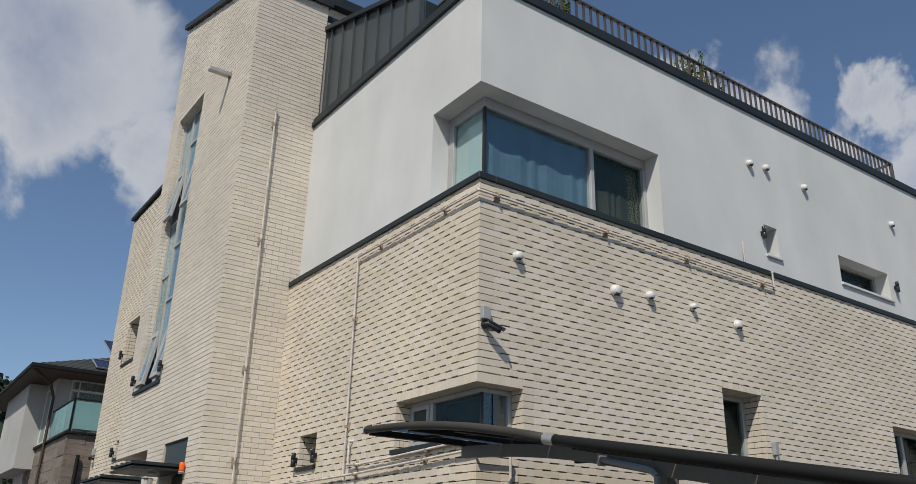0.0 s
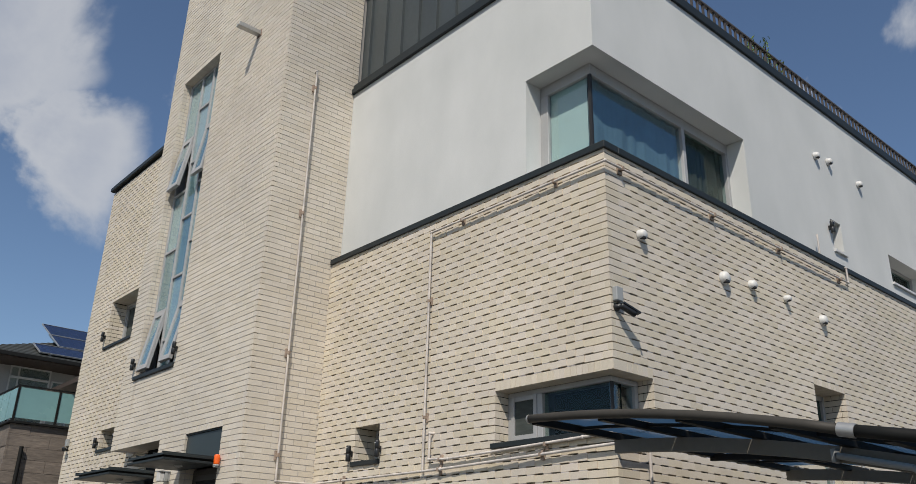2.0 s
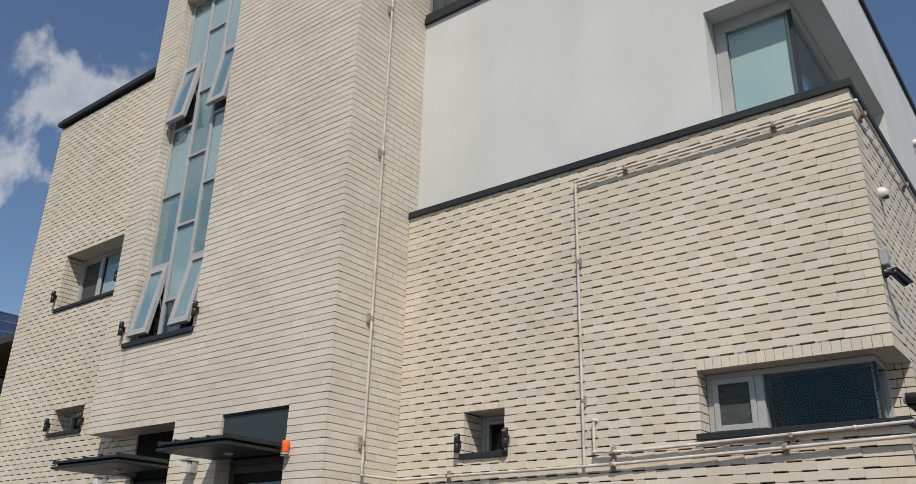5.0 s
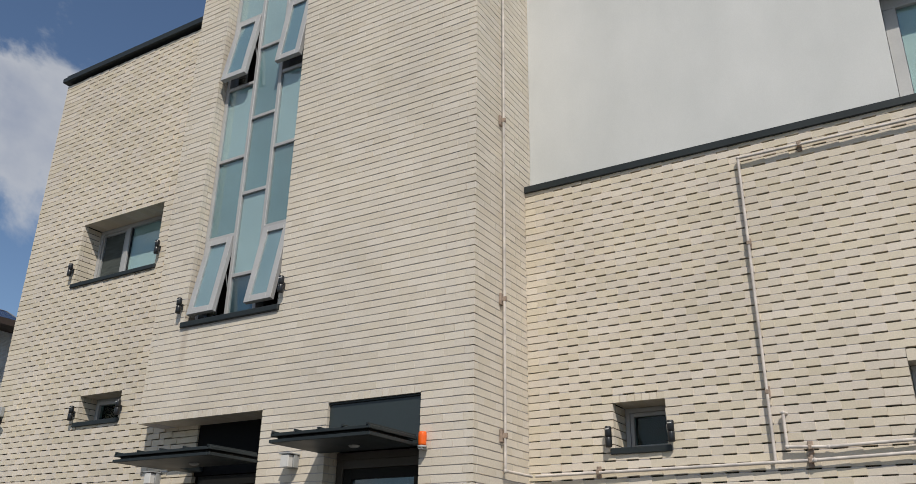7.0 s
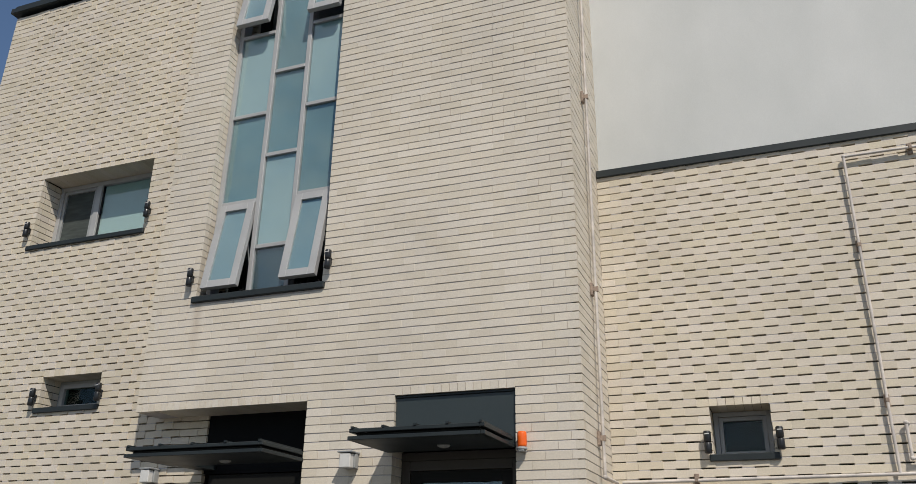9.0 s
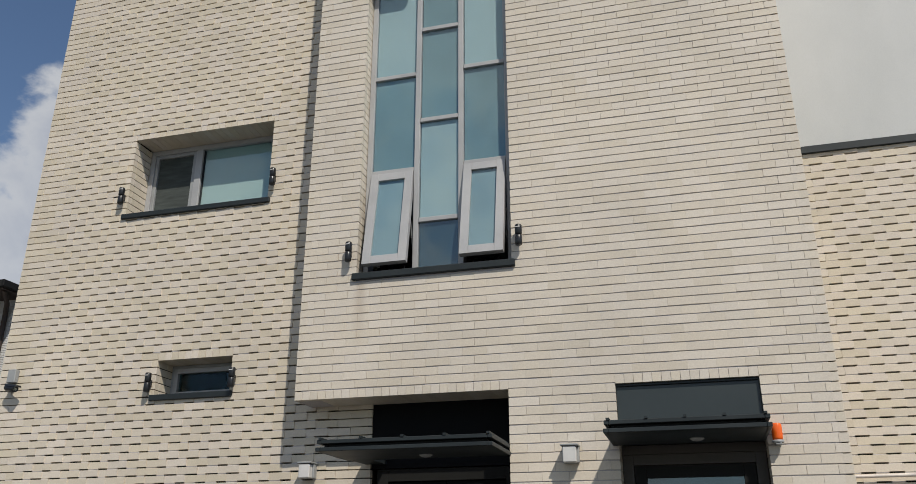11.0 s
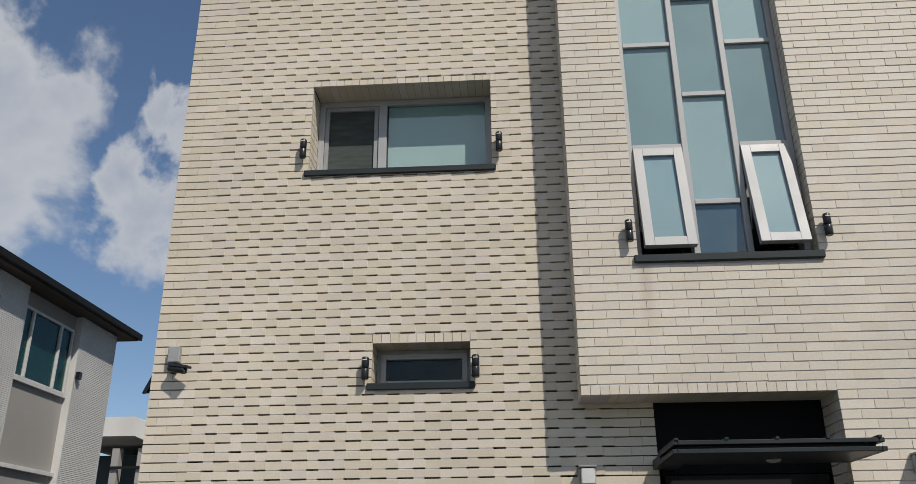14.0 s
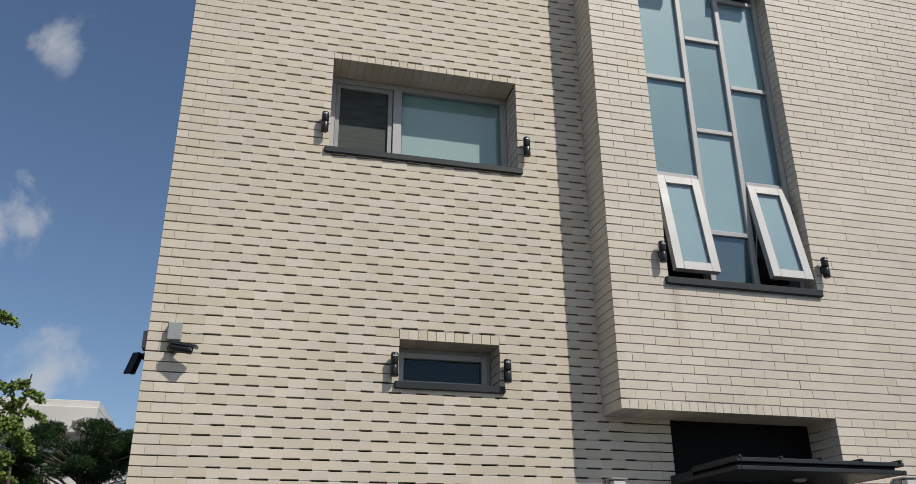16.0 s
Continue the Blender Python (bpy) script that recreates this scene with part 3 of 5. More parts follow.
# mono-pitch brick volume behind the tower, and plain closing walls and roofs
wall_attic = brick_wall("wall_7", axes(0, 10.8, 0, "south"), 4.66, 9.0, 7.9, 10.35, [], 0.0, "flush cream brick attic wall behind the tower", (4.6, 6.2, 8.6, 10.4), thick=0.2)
tagged(boxes("wall_8", [(15.0 - 0.24, EAST, 6.26, WING_N - 0.02, GROUND, 7.7)], STUCCO), "plain white back wall", "wall", "", "structure")
tagged(boxes("wall_9", [(WING_X + 0.26, EAST - 0.25, WING_N - 0.24, WING_N - 0.002, GROUND, WING_Z)], STUCCO), "plain white north wall of the wing", "wall", "", "structure")
tagged(boxes("roof_slab", [(4.9, EAST - 0.26, 6.45, TOWER_S + 0.5, 7.3, 7.5), (4.13, EAST - 0.26, 13.9, WING_N - 0.26, 8.1, 8.3)], CONCRETE), "flat concrete roof behind the parapets", "roof", "", "structure")
tagged(boxes("floor_slab", [(4.76, EAST - 0.26, 6.28, WING_N - 0.26, 5.0, 5.2), (3.9, EAST - 0.26, 10.5, WING_N - 0.26, 2.2, 2.3)], CONCRETE), "concrete floor slab inside the building", "floor", "", "structure")
tagged(boxes("partition_wall", [(8.0, 8.2, 6.3, WING_N - 0.3, GROUND, 7.3), (4.9, 8.0, 10.3, 10.42, GROUND, 7.3), (4.2, 8.0, 13.85, 14.0, GROUND, 9.4)], GREY_WALL), "plain grey partition wall inside", "wall", "", "structure")
bm = bmesh.new()
prism(bm, [(TOWER_N - 0.2, tower_top(TOWER_N) - 0.12), (TOWER_S + 0.2, tower_top(TOWER_S) - 0.12), (TOWER_S + 0.2, tower_top(TOWER_S)), (TOWER_N - 0.2, tower_top(TOWER_N))], "x", TOWER_X + 0.2, 6.5)
tagged(part("tower_roof", bm, DARK_METAL), "dark sloping metal roof of the tower", "roof", "", "structure")
tagged(boxes("tower_back_wall", [(6.3, 6.5, TOWER_S + 0.2, TOWER_N - 0.2, 8.3, 9.7), (WING_X + 0.02, 6.5, TOWER_N - 0.2, TOWER_N - 0.02, 8.31, 11.0), (4.67, 6.5, TOWER_S + 0.02, TOWER_S + 0.2, 7.5, 9.6)], GREY_WALL), "plain wall behind the tower", "wall", "", "structure")

# white upper storey: walls with the corner window cut through both
def plain_wall(name, m, u0, u1, z0, z1, holes, mat, label, thick=0.3):
    bm = bmesh.new()
    for a, b, c, d in cut_rects(u0, u1, z0, z1, holes):
        box(bm, a, b, 0.0, thick, c, d)
    bmesh.ops.remove_doubles(bm, verts=bm.verts, dist=0.0005)
    ob = tagged(part(name, bm, mat), label, "wall", "", "structure")
    ob.matrix_basis = m
    return ob


WIN_TOP = 6.468
plain_wall("wall_10", axes(UP_X, 0, 0, "west"), -TOWER_S, -UP_Y, BAND_Z, CAP_Z, [(-7.04, -UP_Y, BAND_Z + 0.08, WIN_TOP)], STUCCO, "white stucco upper wall with a corner window")
plain_wall("wall_11", axes(0, UP_Y, 0, "south"), UP_X + 0.3, EAST, BAND_Z, CAP_Z,
           [(UP_X, 7.25, BAND_Z + 0.08, WIN_TOP), (9.21, 9.49, 5.66, 6.085), (10.9, 12.2, 5.64, 6.06)], STUCCO, "white stucco upper side wall with vents and small windows")


def strip(name, rows, mat, label, category="trim"):
    return tagged(boxes(name, rows, mat, b=0.004), label, category, "", "structure")


strip("trim_band", [(FRONT_X - 0.025, UP_X + 0.05, SIDE_Y - 0.025, TOWER_S - 0.003, BAND_Z + 0.012, BAND_Z + 0.078)], DARK_METAL, "dark metal flashing band between brick and stucco")
strip("trim_band_side", [(UP_X + 0.052, EAST + 0.03, SIDE_Y - 0.025, UP_Y + 0.05, BAND_Z + 0.012, BAND_Z + 0.078)], DARK_METAL, "dark metal flashing band along the side wall")
strip("parapet_cap", [(UP_X - 0.04, UP_X + 0.32, UP_Y - 0.03, TOWER_S - 0.003, CAP_Z, CAP_Z + 0.075), (UP_X - 0.02, UP_X + 0.3, UP_Y - 0.015, TOWER_S - 0.004, CAP_Z + 0.077, CAP_Z + 0.14)], DARK_METAL, "dark metal parapet cap with two steps")
strip("parapet_cap_side", [(UP_X + 0.322, EAST + 0.06, UP_Y - 0.03, UP_Y + 0.32, CAP_Z, CAP_Z + 0.075), (UP_X + 0.302, EAST + 0.035, UP_Y - 0.015, UP_Y + 0.3, CAP_Z + 0.077, CAP_Z + 0.14)], DARK_METAL, "dark metal parapet cap with two steps along the side")
strip("parapet_cap_wing", [(WING_X - 0.06, WING_X + 0.3, TOWER_N + 0.003, WING_N + 0.06, WING_Z, WING_Z + 0.07), (WING_X - 0.03, WING_X + 0.3, TOWER_N + 0.003, WING_N + 0.03, WING_Z + 0.072, WING_Z + 0.12),
                           (WING_X + 0.3, EAST, WING_N - 0.3, WING_N + 0.06, WING_Z, WING_Z + 0.07)], DARK_METAL, "dark metal parapet cap of the wing")
bm = bmesh.new()
prism(bm, [(TOWER_N + 0.06, tower_top(TOWER_N + 0.06)), (TOWER_S - 0.06, tower_top(TOWER_S - 0.06)), (TOWER_S - 0.06, tower_top(TOWER_S - 0.06) + 0.1), (TOWER_N + 0.06, tower_top(TOWER_N + 0.06) + 0.1)], "x", TOWER_X - 0.06, 4.72)
tagged(part("tower_cap", bm, DARK_METAL), "dark metal roof edge of the tower", "trim", "", "structure")
bm = bmesh.new()
prism(bm, [(4.64, 10.32), (9.1, 10.32), (9.1, 10.5), (4.64, 10.5)], "y", 10.66, 11.4)
tagged(part("attic_cap", bm, DARK_METAL), "dark metal roof edge of the attic", "trim", "", "structure")

# standing-seam wall on the roof terrace, sloping down from the tower
def clad_top(y):
    return 9.42 - 0.335 * (TOWER_S - y)


clad = thing("metal_cladding_wall", Matrix(), "grey standing-seam metal wall on the roof terrace", "cladding", "", "structure")
edges = [TOWER_S - 0.003] + [TOWER_S - 0.2 - 0.355 * i for i in range(8)]
for a, b in zip(edges, edges[1:]):
    bm = bmesh.new()
    prism(bm, [(a - 0.004, 7.8), (b + 0.004, 7.8), (b + 0.004, clad_top(b)), (a - 0.004, clad_top(a))], "x", 4.70, 4.76)
    part("panel", bm, CLAD, clad)
    bm = bmesh.new()
    prism(bm, [(b + 0.009, 7.8), (b - 0.009, 7.8), (b - 0.009, clad_top(b)), (b + 0.009, clad_top(b))], "x", 4.66, 4.73)
    part("seam", bm, CLAD, clad)
last = edges[-1]
bm = bmesh.new()
prism(bm, [(TOWER_S - 0.004, clad_top(TOWER_S)), (last - 0.04, clad_top(last - 0.04)), (last - 0.04, clad_top(last - 0.04) + 0.07), (TOWER_S - 0.004, clad_top(TOWER_S) + 0.07)], "x", 4.63, 4.9)
part("coping", bm, DARK_METAL, clad)
boxes("return_panel", [(4.762, 6.2, last + 0.0, last + 0.05, 7.6, 8.38)], DARK_METAL, clad)


# ---- windows ----
def pane(parent, u0, u1, z0, z1, y, film=None, gap=0.03, drop=0.0, curtain=False):
    ob = boxes("pane", [(u0, u1, y, y + 0.008, z0, z1)], DARK_GLASS if film in (UNLIT_ROOM_SHEET, DRAPE) else GLASS, parent)
    ob.visible_shadow = False
    if film:
        bm = bmesh.new()
        if curtain:
            n = 60
            rows = []
            for i in range(n + 1):
                u = u0 + (u1 - u0) * i / n
                d = y + gap + 0.008 * math.sin(i * 0.62 + 1.7 * math.sin(i * 0.23)) + 0.002 * math.sin(i * 2.1)
                rows.append((bm.verts.new((u, d, z0)), bm.verts.new((u, d, z1 - drop))))
            for (a, b), (c, d) in zip(rows, rows[1:]):
                bm.faces.new((a, c, d, b)).smooth = True
            part("curtain", bm, film, parent)
        else:
            # a blind, a film, or a dark sheet painting an unlit room
            box(bm, u0 + 0.004, u1 - 0.004, y + gap, y + gap + 0.004, z0, z1 - drop)
            part("blind", bm, film, parent)
    return ob


def frame_bars(parent, u0, u1, z0, z1, y, w=0.045, d=0.07, name="window_frame", mat=ALU):
    boxes(name, [(u0, u0 + w, y, y + d, z0, z1), (u1 - w, u1, y, y + d, z0, z1), (u0 + w + 0.0005, u1 - w - 0.0005, y, y + d, z1 - w, z1), (u0 + w + 0.0005, u1 - w - 0.0005, y, y + d, z0, z0 + w)], mat, parent, b=0.0015)


def sill(parent, u0, u1, z, depth, out=0.035, h=0.05):
    boxes("window_sill", [(u0 - 0.03, u1 + 0.03, -out, depth, z - h + 0.012, z + 0.012)], DARK_METAL, parent, b=0.005, label="dark metal sill")


def bar(parent, name, row, mat=ALU, b=0.003):
    return boxes(name, [row], mat, parent, b=b)


# tall stair window
win = thing("window_1", axes(TOWER_X, 0, 0, "west"), "tall narrow stair window with four tilted sashes", "window", "", "structure")
L, R, B, T, Y = -13.6, -12.35, level(14) + 0.028, 8.985, 0.12
frame_bars(win, L + 0.004, R - 0.004, B, T, Y, 0.045, 0.12)
M1, M2 = -13.155, -12.775
for m_ in (M1, M2):
    bar(win, "mullion", (m_ - 0.022, m_ + 0.022, Y - 0.004, Y + 0.1, B + 0.046, T - 0.046))
side_bars = [5.165, 6.085, 7.01, 7.93]
mid_bars = [4.70, 5.618, 6.532, 7.45, 8.37]
columns = [(L + 0.05, M1 - 0.025, side_bars), (M1 + 0.025, M2 - 0.025, mid_bars), (M2 + 0.025, R - 0.05, side_bars)]
for ci, (a, b, bars_) in enumerate(columns):
    for z in bars_:
        bar(win, "transom", (a, b, Y - 0.001, Y + 0.09, z - 0.019, z + 0.019))
    zs = [B + 0.046] + bars_ + [T - 0.046]
    for zi, (z0, z1) in enumerate(zip(zs, zs[1:])):
        z0, z1 = z0 + 0.022 * (zi > 0), z1 - 0.022 * (zi < len(zs) - 2)
        if ci != 1 and zi in (0, 3):
            # a sash hung from its top edge and pushed out
            tilt = {(0, 0): 9.5, (2, 0): 10.5, (0, 3): 9, (2, 3): 8}[(ci, zi)]
            sash = new("sash")
            sash.parent = win
            sash.matrix_basis = pose((a + b) / 2, Y + 0.005, z1, -tilt, 0, 0)
            w2, h2 = (b - a) / 2 - 0.002, z1 - z0 - 0.016
            frame_bars(sash, -w2, w2, -h2, 0, -0.02, 0.068, 0.05, name="sash_frame")
            g = boxes("pane", [(-w2 + 0.068, w2 - 0.068, -0.008, 0.0, -h2 + 0.068, -0.068)], GLASS, sash)
            g.visible_shadow = False
            # sheet coloured like the dimness seen through the clear sash glass
            boxes("film", [(-w2 + 0.069, w2 - 0.069, 0.006, 0.010, -h2 + 0.069, -0.069)], DIM_SHEET_SASH, sash)
            for s_ in (-1, 1):
                bm = bmesh.new()
                tube(bm, [(s_ * (w2 - 0.012), 0.02, -h2 * 0.45), (s_ * (w2 - 0.012), 0.05 + h2 * 0.12, -h2 * 0.75)], 0.006, 6)
                part("stay", bm, GALV, sash)
            for i in range(3):
                u = a + 0.08 + i * (b - a - 0.16) / 2
                bar(win, "latch", (u - 0.012, u + 0.012, Y + 0.03, Y + 0.055, B + 0.046, B + 0.10), GASKET)
        else:
            # some panes get darker sheets that paint a dim interior behind clear glass
            pane(win, a, b, z0, z1, Y + 0.016, film=FILM if (ci, zi) not in ((1, 0), (0, 1), (2, 1), (1, 2), (1, 3)) else DIM_SHEET_LOW if (ci, zi) == (1, 0) else DIM_SHEET, gap=0.012)
sill(win, L, R, B, 0.2, out=0.028, h=0.055)

# wing window with a sliding sash and a roller blind
win = thing("window_2", axes(WING_X, 0, 0, "west"), "wide window with sliding sash and half-drawn pale roller blind", "window", "", "structure")
L, R, B, T, Y = -16.09, -14.62, level(28) + 0.012, level(40), 0.25
frame_bars(win, L + 0.003, R - 0.003, B, T - 0.002, Y, 0.05, 0.1)
bar(win, "mullion", (-15.575, -15.505, Y - 0.004, Y + 0.08, B + 0.051, T - 0.053))
frame_bars(win, L + 0.055, -15.58, B + 0.052, T - 0.054, Y + 0.01, 0.035, 0.04, name="sash", mat=GREY_PLASTIC)
bar(win, "screen", (L + 0.09, -15.615, Y + 0.03, Y + 0.034, B + 0.087, T - 0.089), SCREEN, b=0)
pane(win, -15.5, R - 0.054, B + 0.052, T - 0.054, Y + 0.03, film=BLIND, gap=0.014)
bar(win, "gasket", (-15.504, -15.498, Y + 0.02, Y + 0.05, B + 0.052, T - 0.055), GASKET, 0)
sill(win, L, R, B - 0.004, 0.30, out=0.025)

# low wing window
win = thing("window_3", axes(WING_X, 0, 0, "west"), "small horizontal window with grey frame and dark glass", "window", "", "structure")
L, R, B, T, Y = -15.526, -14.81, level(2.3) + 0.012, level(7), 0.22
frame_bars(win, L + 0.003, R - 0.003, B, T - 0.002, Y, 0.028, 0.1, mat=GREY_PLASTIC)
frame_bars(win, L + 0.032, R - 0.032, B + 0.03, T - 0.032, Y - 0.01, 0.04, 0.06, name="sash")
pane(win, L + 0.073, R - 0.073, B + 0.071, T - 0.073, Y + 0.02, film=UNLIT_ROOM_SHEET)
sill(win, L, R, B - 0.004, 0.27, out=0.025)

# small square window of the front wall
win = thing("window_4", axes(FRONT_X, 0, 0, "west"), "small square window set deep in the brick wall", "window", "", "structure")
L, R, B, T, Y = -9.465, -9.035, 2.862, level(-0.5), 0.27
frame_bars(win, L + 0.003, R - 0.003, B, T - 0.002, Y, 0.035, 0.1)
frame_bars(win, L + 0.04, R - 0.04, B + 0.037, T - 0.04, Y + 0.012, 0.03, 0.05, name="sash")
pane(win, L + 0.071, R - 0.071, B + 0.068, T - 0.072, Y + 0.04, film=UNLIT_ROOM_SHEET)
sill(win, L, R, B, 0.32, out=0.025)

# low corner window, over both walls
win = thing("window_5", Matrix(), "low corner window with silver frame and dark glass", "window", "", "structure")
IN_X, IN_Y, B, T = 4.65, 6.155, 2.862, level(1)
west = new("west_light")
west.parent, west.matrix_basis = win, axes(IN_X, 0, 0, "west")
south = new("south_light")
south.parent, south.matrix_basis = win, axes(0, IN_Y, 0, "south")
bar(west, "window_frame", (-7.322, -IN_Y, 0, 0.09, T - 0.045, T - 0.002))
bar(west, "window_frame", (-7.322, -IN_Y, 0, 0.09, B, B + 0.045))
bar(west, "window_frame", (-7.322, -7.275, 0, 0.09, B + 0.0455, T - 0.0455))
bar(west, "mullion", (-6.965, -6.905, -0.004, 0.08, B + 0.0455, T - 0.0455))
frame_bars(west, -7.274, -6.966, B + 0.046, T - 0.046, -0.012, 0.04, 0.05, name="sash")
bar(west, "screen", (-7.233, -7.007, 0.0, 0.004, B + 0.087, T - 0.087), SCREEN, 0)
pane(west, -6.904, -IN_Y - 0.02, B + 0.046, T - 0.046, 0.03, film=UNLIT_ROOM_SHEET, gap=0.12)
bar(west, "corner_seal", (-IN_Y - 0.02, -IN_Y - 0.001, 0.005, 0.03, B + 0.046, T - 0.046), GASKET, 0)
bar(south, "window_frame", (IN_X + 0.091, 4.997, 0, 0.09, T - 0.045, T - 0.002))
bar(south, "window_frame", (IN_X + 0.091, 4.997, 0, 0.09, B, B + 0.045))
bar(south, "window_frame", (4.952, 4.997, 0, 0.09, B + 0.0455, T - 0.0455))
pane(south, IN_X + 0.02, 4.951, B + 0.046, T - 0.046, 0.03)
boxes("window_sill", [(FRONT_X - 0.035, IN_X + 0.05, SIDE_Y - 0.035, 7.355, B - 0.035, B + 0.012)], DARK_METAL, win, b=0.005, label="dark metal sill")

# upper corner window with curtains
win = thing("window_6", Matrix(), "large corner window with blue curtains behind the glass", "window", "", "structure")
IN_X, IN_Y, B, T = 4.82, 6.385, BAND_Z + 0.09, WIN_TOP
west = new("west_light")
west.parent, west.matrix_basis = win, axes(IN_X, 0, 0, "west")
south = new("south_light")
south.parent, south.matrix_basis = win, axes(0, IN_Y, 0, "south")
for z0, z1 in ((T - 0.12, T - 0.001), (B, B + 0.05)):
    bar(west, "window_frame", (-7.037, -IN_Y, 0, 0.09, z0, z1))
    bar(south, "window_frame", (IN_X + 0.091, 7.247, 0, 0.09, z0, z1))
bar(west, "window_frame", (-7.037, -6.937, 0, 0.09, B + 0.0505, T - 0.1205))
pane(west, -6.936, -IN_Y - 0.024, B + 0.051, T - 0.121, 0.03, film=BLIND, gap=0.014)
bar(west, "corner_seal", (-IN_Y - 0.024, -IN_Y, 0.0, 0.03, B + 0.051, T - 0.121), GASKET, 0)
bar(south, "corner_seal", (IN_X + 0.0, IN_X + 0.024, -0.004, 0.03, B + 0.051, T - 0.121), GASKET, 0)
bar(south, "mullion", (6.33, 6.385, -0.006, 0.08, B + 0.0505, T - 0.1205))
bar(south, "window_frame", (7.2, 7.247, 0, 0.09, B + 0.0505, T - 0.1205))
pane(south, IN_X + 0.025, 6.329, B + 0.051, T - 0.121, 0.03, film=CURTAIN, gap=0.03, curtain=True)
pane(south, 6.386, 7.199, B + 0.051, T - 0.121, 0.045, film=DRAPE, gap=0.03, curtain=True)

# side wall windows
win = thing("window_7", axes(0, SIDE_Y, 0, "south"), "tall narrow window set deep in the side wall", "window", "", "structure")
frame_bars(win, 7.813, 8.497, 1.9, level(7) - 0.003, 0.24, 0.05, 0.09)
pane(win, 7.864, 8.446, 1.951, level(7) - 0.055, 0.27, film=UNLIT_ROOM_SHEET)
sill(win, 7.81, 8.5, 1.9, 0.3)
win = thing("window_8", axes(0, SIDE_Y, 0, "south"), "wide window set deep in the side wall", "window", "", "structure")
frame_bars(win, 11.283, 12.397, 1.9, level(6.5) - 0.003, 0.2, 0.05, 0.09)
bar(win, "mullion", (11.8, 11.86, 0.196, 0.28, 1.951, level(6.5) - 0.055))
pane(win, 11.334, 11.799, 1.951, level(6.5) - 0.055, 0.23, film=UNLIT_ROOM_SHEET)
pane(win, 11.861, 12.346, 1.951, level(6.5) - 0.055, 0.23, film=UNLIT_ROOM_SHEET)
sill(win, 11.28, 12.4, 1.9, 0.28)
for name, u0, u1, z0, z1 in (("window_9", 9.21, 9.49, 5.66, 6.085), ("window_10", 10.9, 12.2, 5.64, 6.06)):
    win = thing(name, axes(0, UP_Y, 0, "south"), "small window recessed in the white stucco", "window", "", "structure")
    frame_bars(win, u0 + 0.002, u1 - 0.002, z0 + 0.012, z1 - 0.002, 0.2, 0.035, 0.08)
    pane(win, u0 + 0.038, u1 - 0.038, z0 + 0.048, z1 - 0.038, 0.23, film=UNLIT_ROOM_SHEET)
    boxes("window_sill", [(u0 - 0.02, u1 + 0.03, -0.03, 0.22, z0 - 0.025, z0 + 0.012)], WHITE_PLASTIC, win, b=0.004, label="pale stone sill")

# ---- doors and transom panels ----
door = thing("door_1", axes(WING_X, 0, 0, "west"), "dark metal entrance door under a black transom panel", "door", "", "structure")
boxes("transom_panel", [(-13.58, -12.40, 0.02, 0.06, 2.78, level(0) + 0.02)], BLACK_PANEL, door)
frame_bars(door, -13.5, -12.41, GROUND, 2.775, 0.04, 0.09, 0.08, mat=STEEL_DARK, name="door_frame")
boxes("door_leaf", [(-13.41, -12.96, 0.06, 0.10, GROUND + 0.09, 2.68), (-12.955, -12.5, 0.06, 0.10, GROUND + 0.09, 2.68)], BLACK_PANEL, door, b=0.004)
bar(door, "handle", (-12.99, -12.97, 0.02, 0.06, 1.1, 1.6), GALV)
door = thing("door_2", axes(TOWER_X, 0, 0, "west"), "dark glazed entrance door under a charcoal transom panel", "door", "", "structure")
boxes("transom_panel", [(-11.643, -10.706, 0.03, 0.07, 2.86, level(0) - 0.019)], PANEL, door, b=0.002)
bar(door, "head_trim", (-11.644, -10.706, 0.018, 0.07, level(0) - 0.018, level(0) - 0.001), DARK_METAL)
frame_bars(door, -11.64, -10.71, GROUND, 2.80, 0.16, 0.07, 0.08, mat=BROWN_STEEL, name="door_frame")
boxes("lintel_panel", [(-11.642, -10.708, 0.16, 0.24, 2.802, 2.86)], BROWN_STEEL, door)
frame_bars(door, -11.568, -10.782, GROUND + 0.072, 2.728, 0.175, 0.08, 0.05, mat=STEEL_DARK, name="door_leaf")
ob = pane(door, -11.487, -10.863, GROUND + 0.153, 2.647, 0.2)
bar(door, "handle", (-11.46, -11.44, 0.12, 0.17, 1.1, 1.6), GALV)


# ---- fixtures on the walls ----
def wall_sensor(m, group):
    """A black two-part detector on a small bracket."""
    ob = thing("motion_detector", m, "small black alarm detector on the wall beside a window", "alarm sensor", group)
    boxes("bracket", [(-0.012, 0.012, -0.022, 0.0, -0.03, 0.03)], BLACK_PLASTIC, ob, b=0.003)
    for z0, z1 in ((-0.078, 0.002), (0.0045, 0.085)):
        bm = bmesh.new()
        lathe(bm, [(0.022, z0), (0.027, z0 + 0.006), (0.027, z1 - 0.008), (0.022, z1)], 14, pose(0, -0.05, 0))
        part("housing", bm, BLACK_PLASTIC, ob)
    boxes("label_bar", [(-0.016, 0.016, -0.0785, -0.0765, 0.058, 0.064)], WHITE_PLASTIC, ob)
    return ob


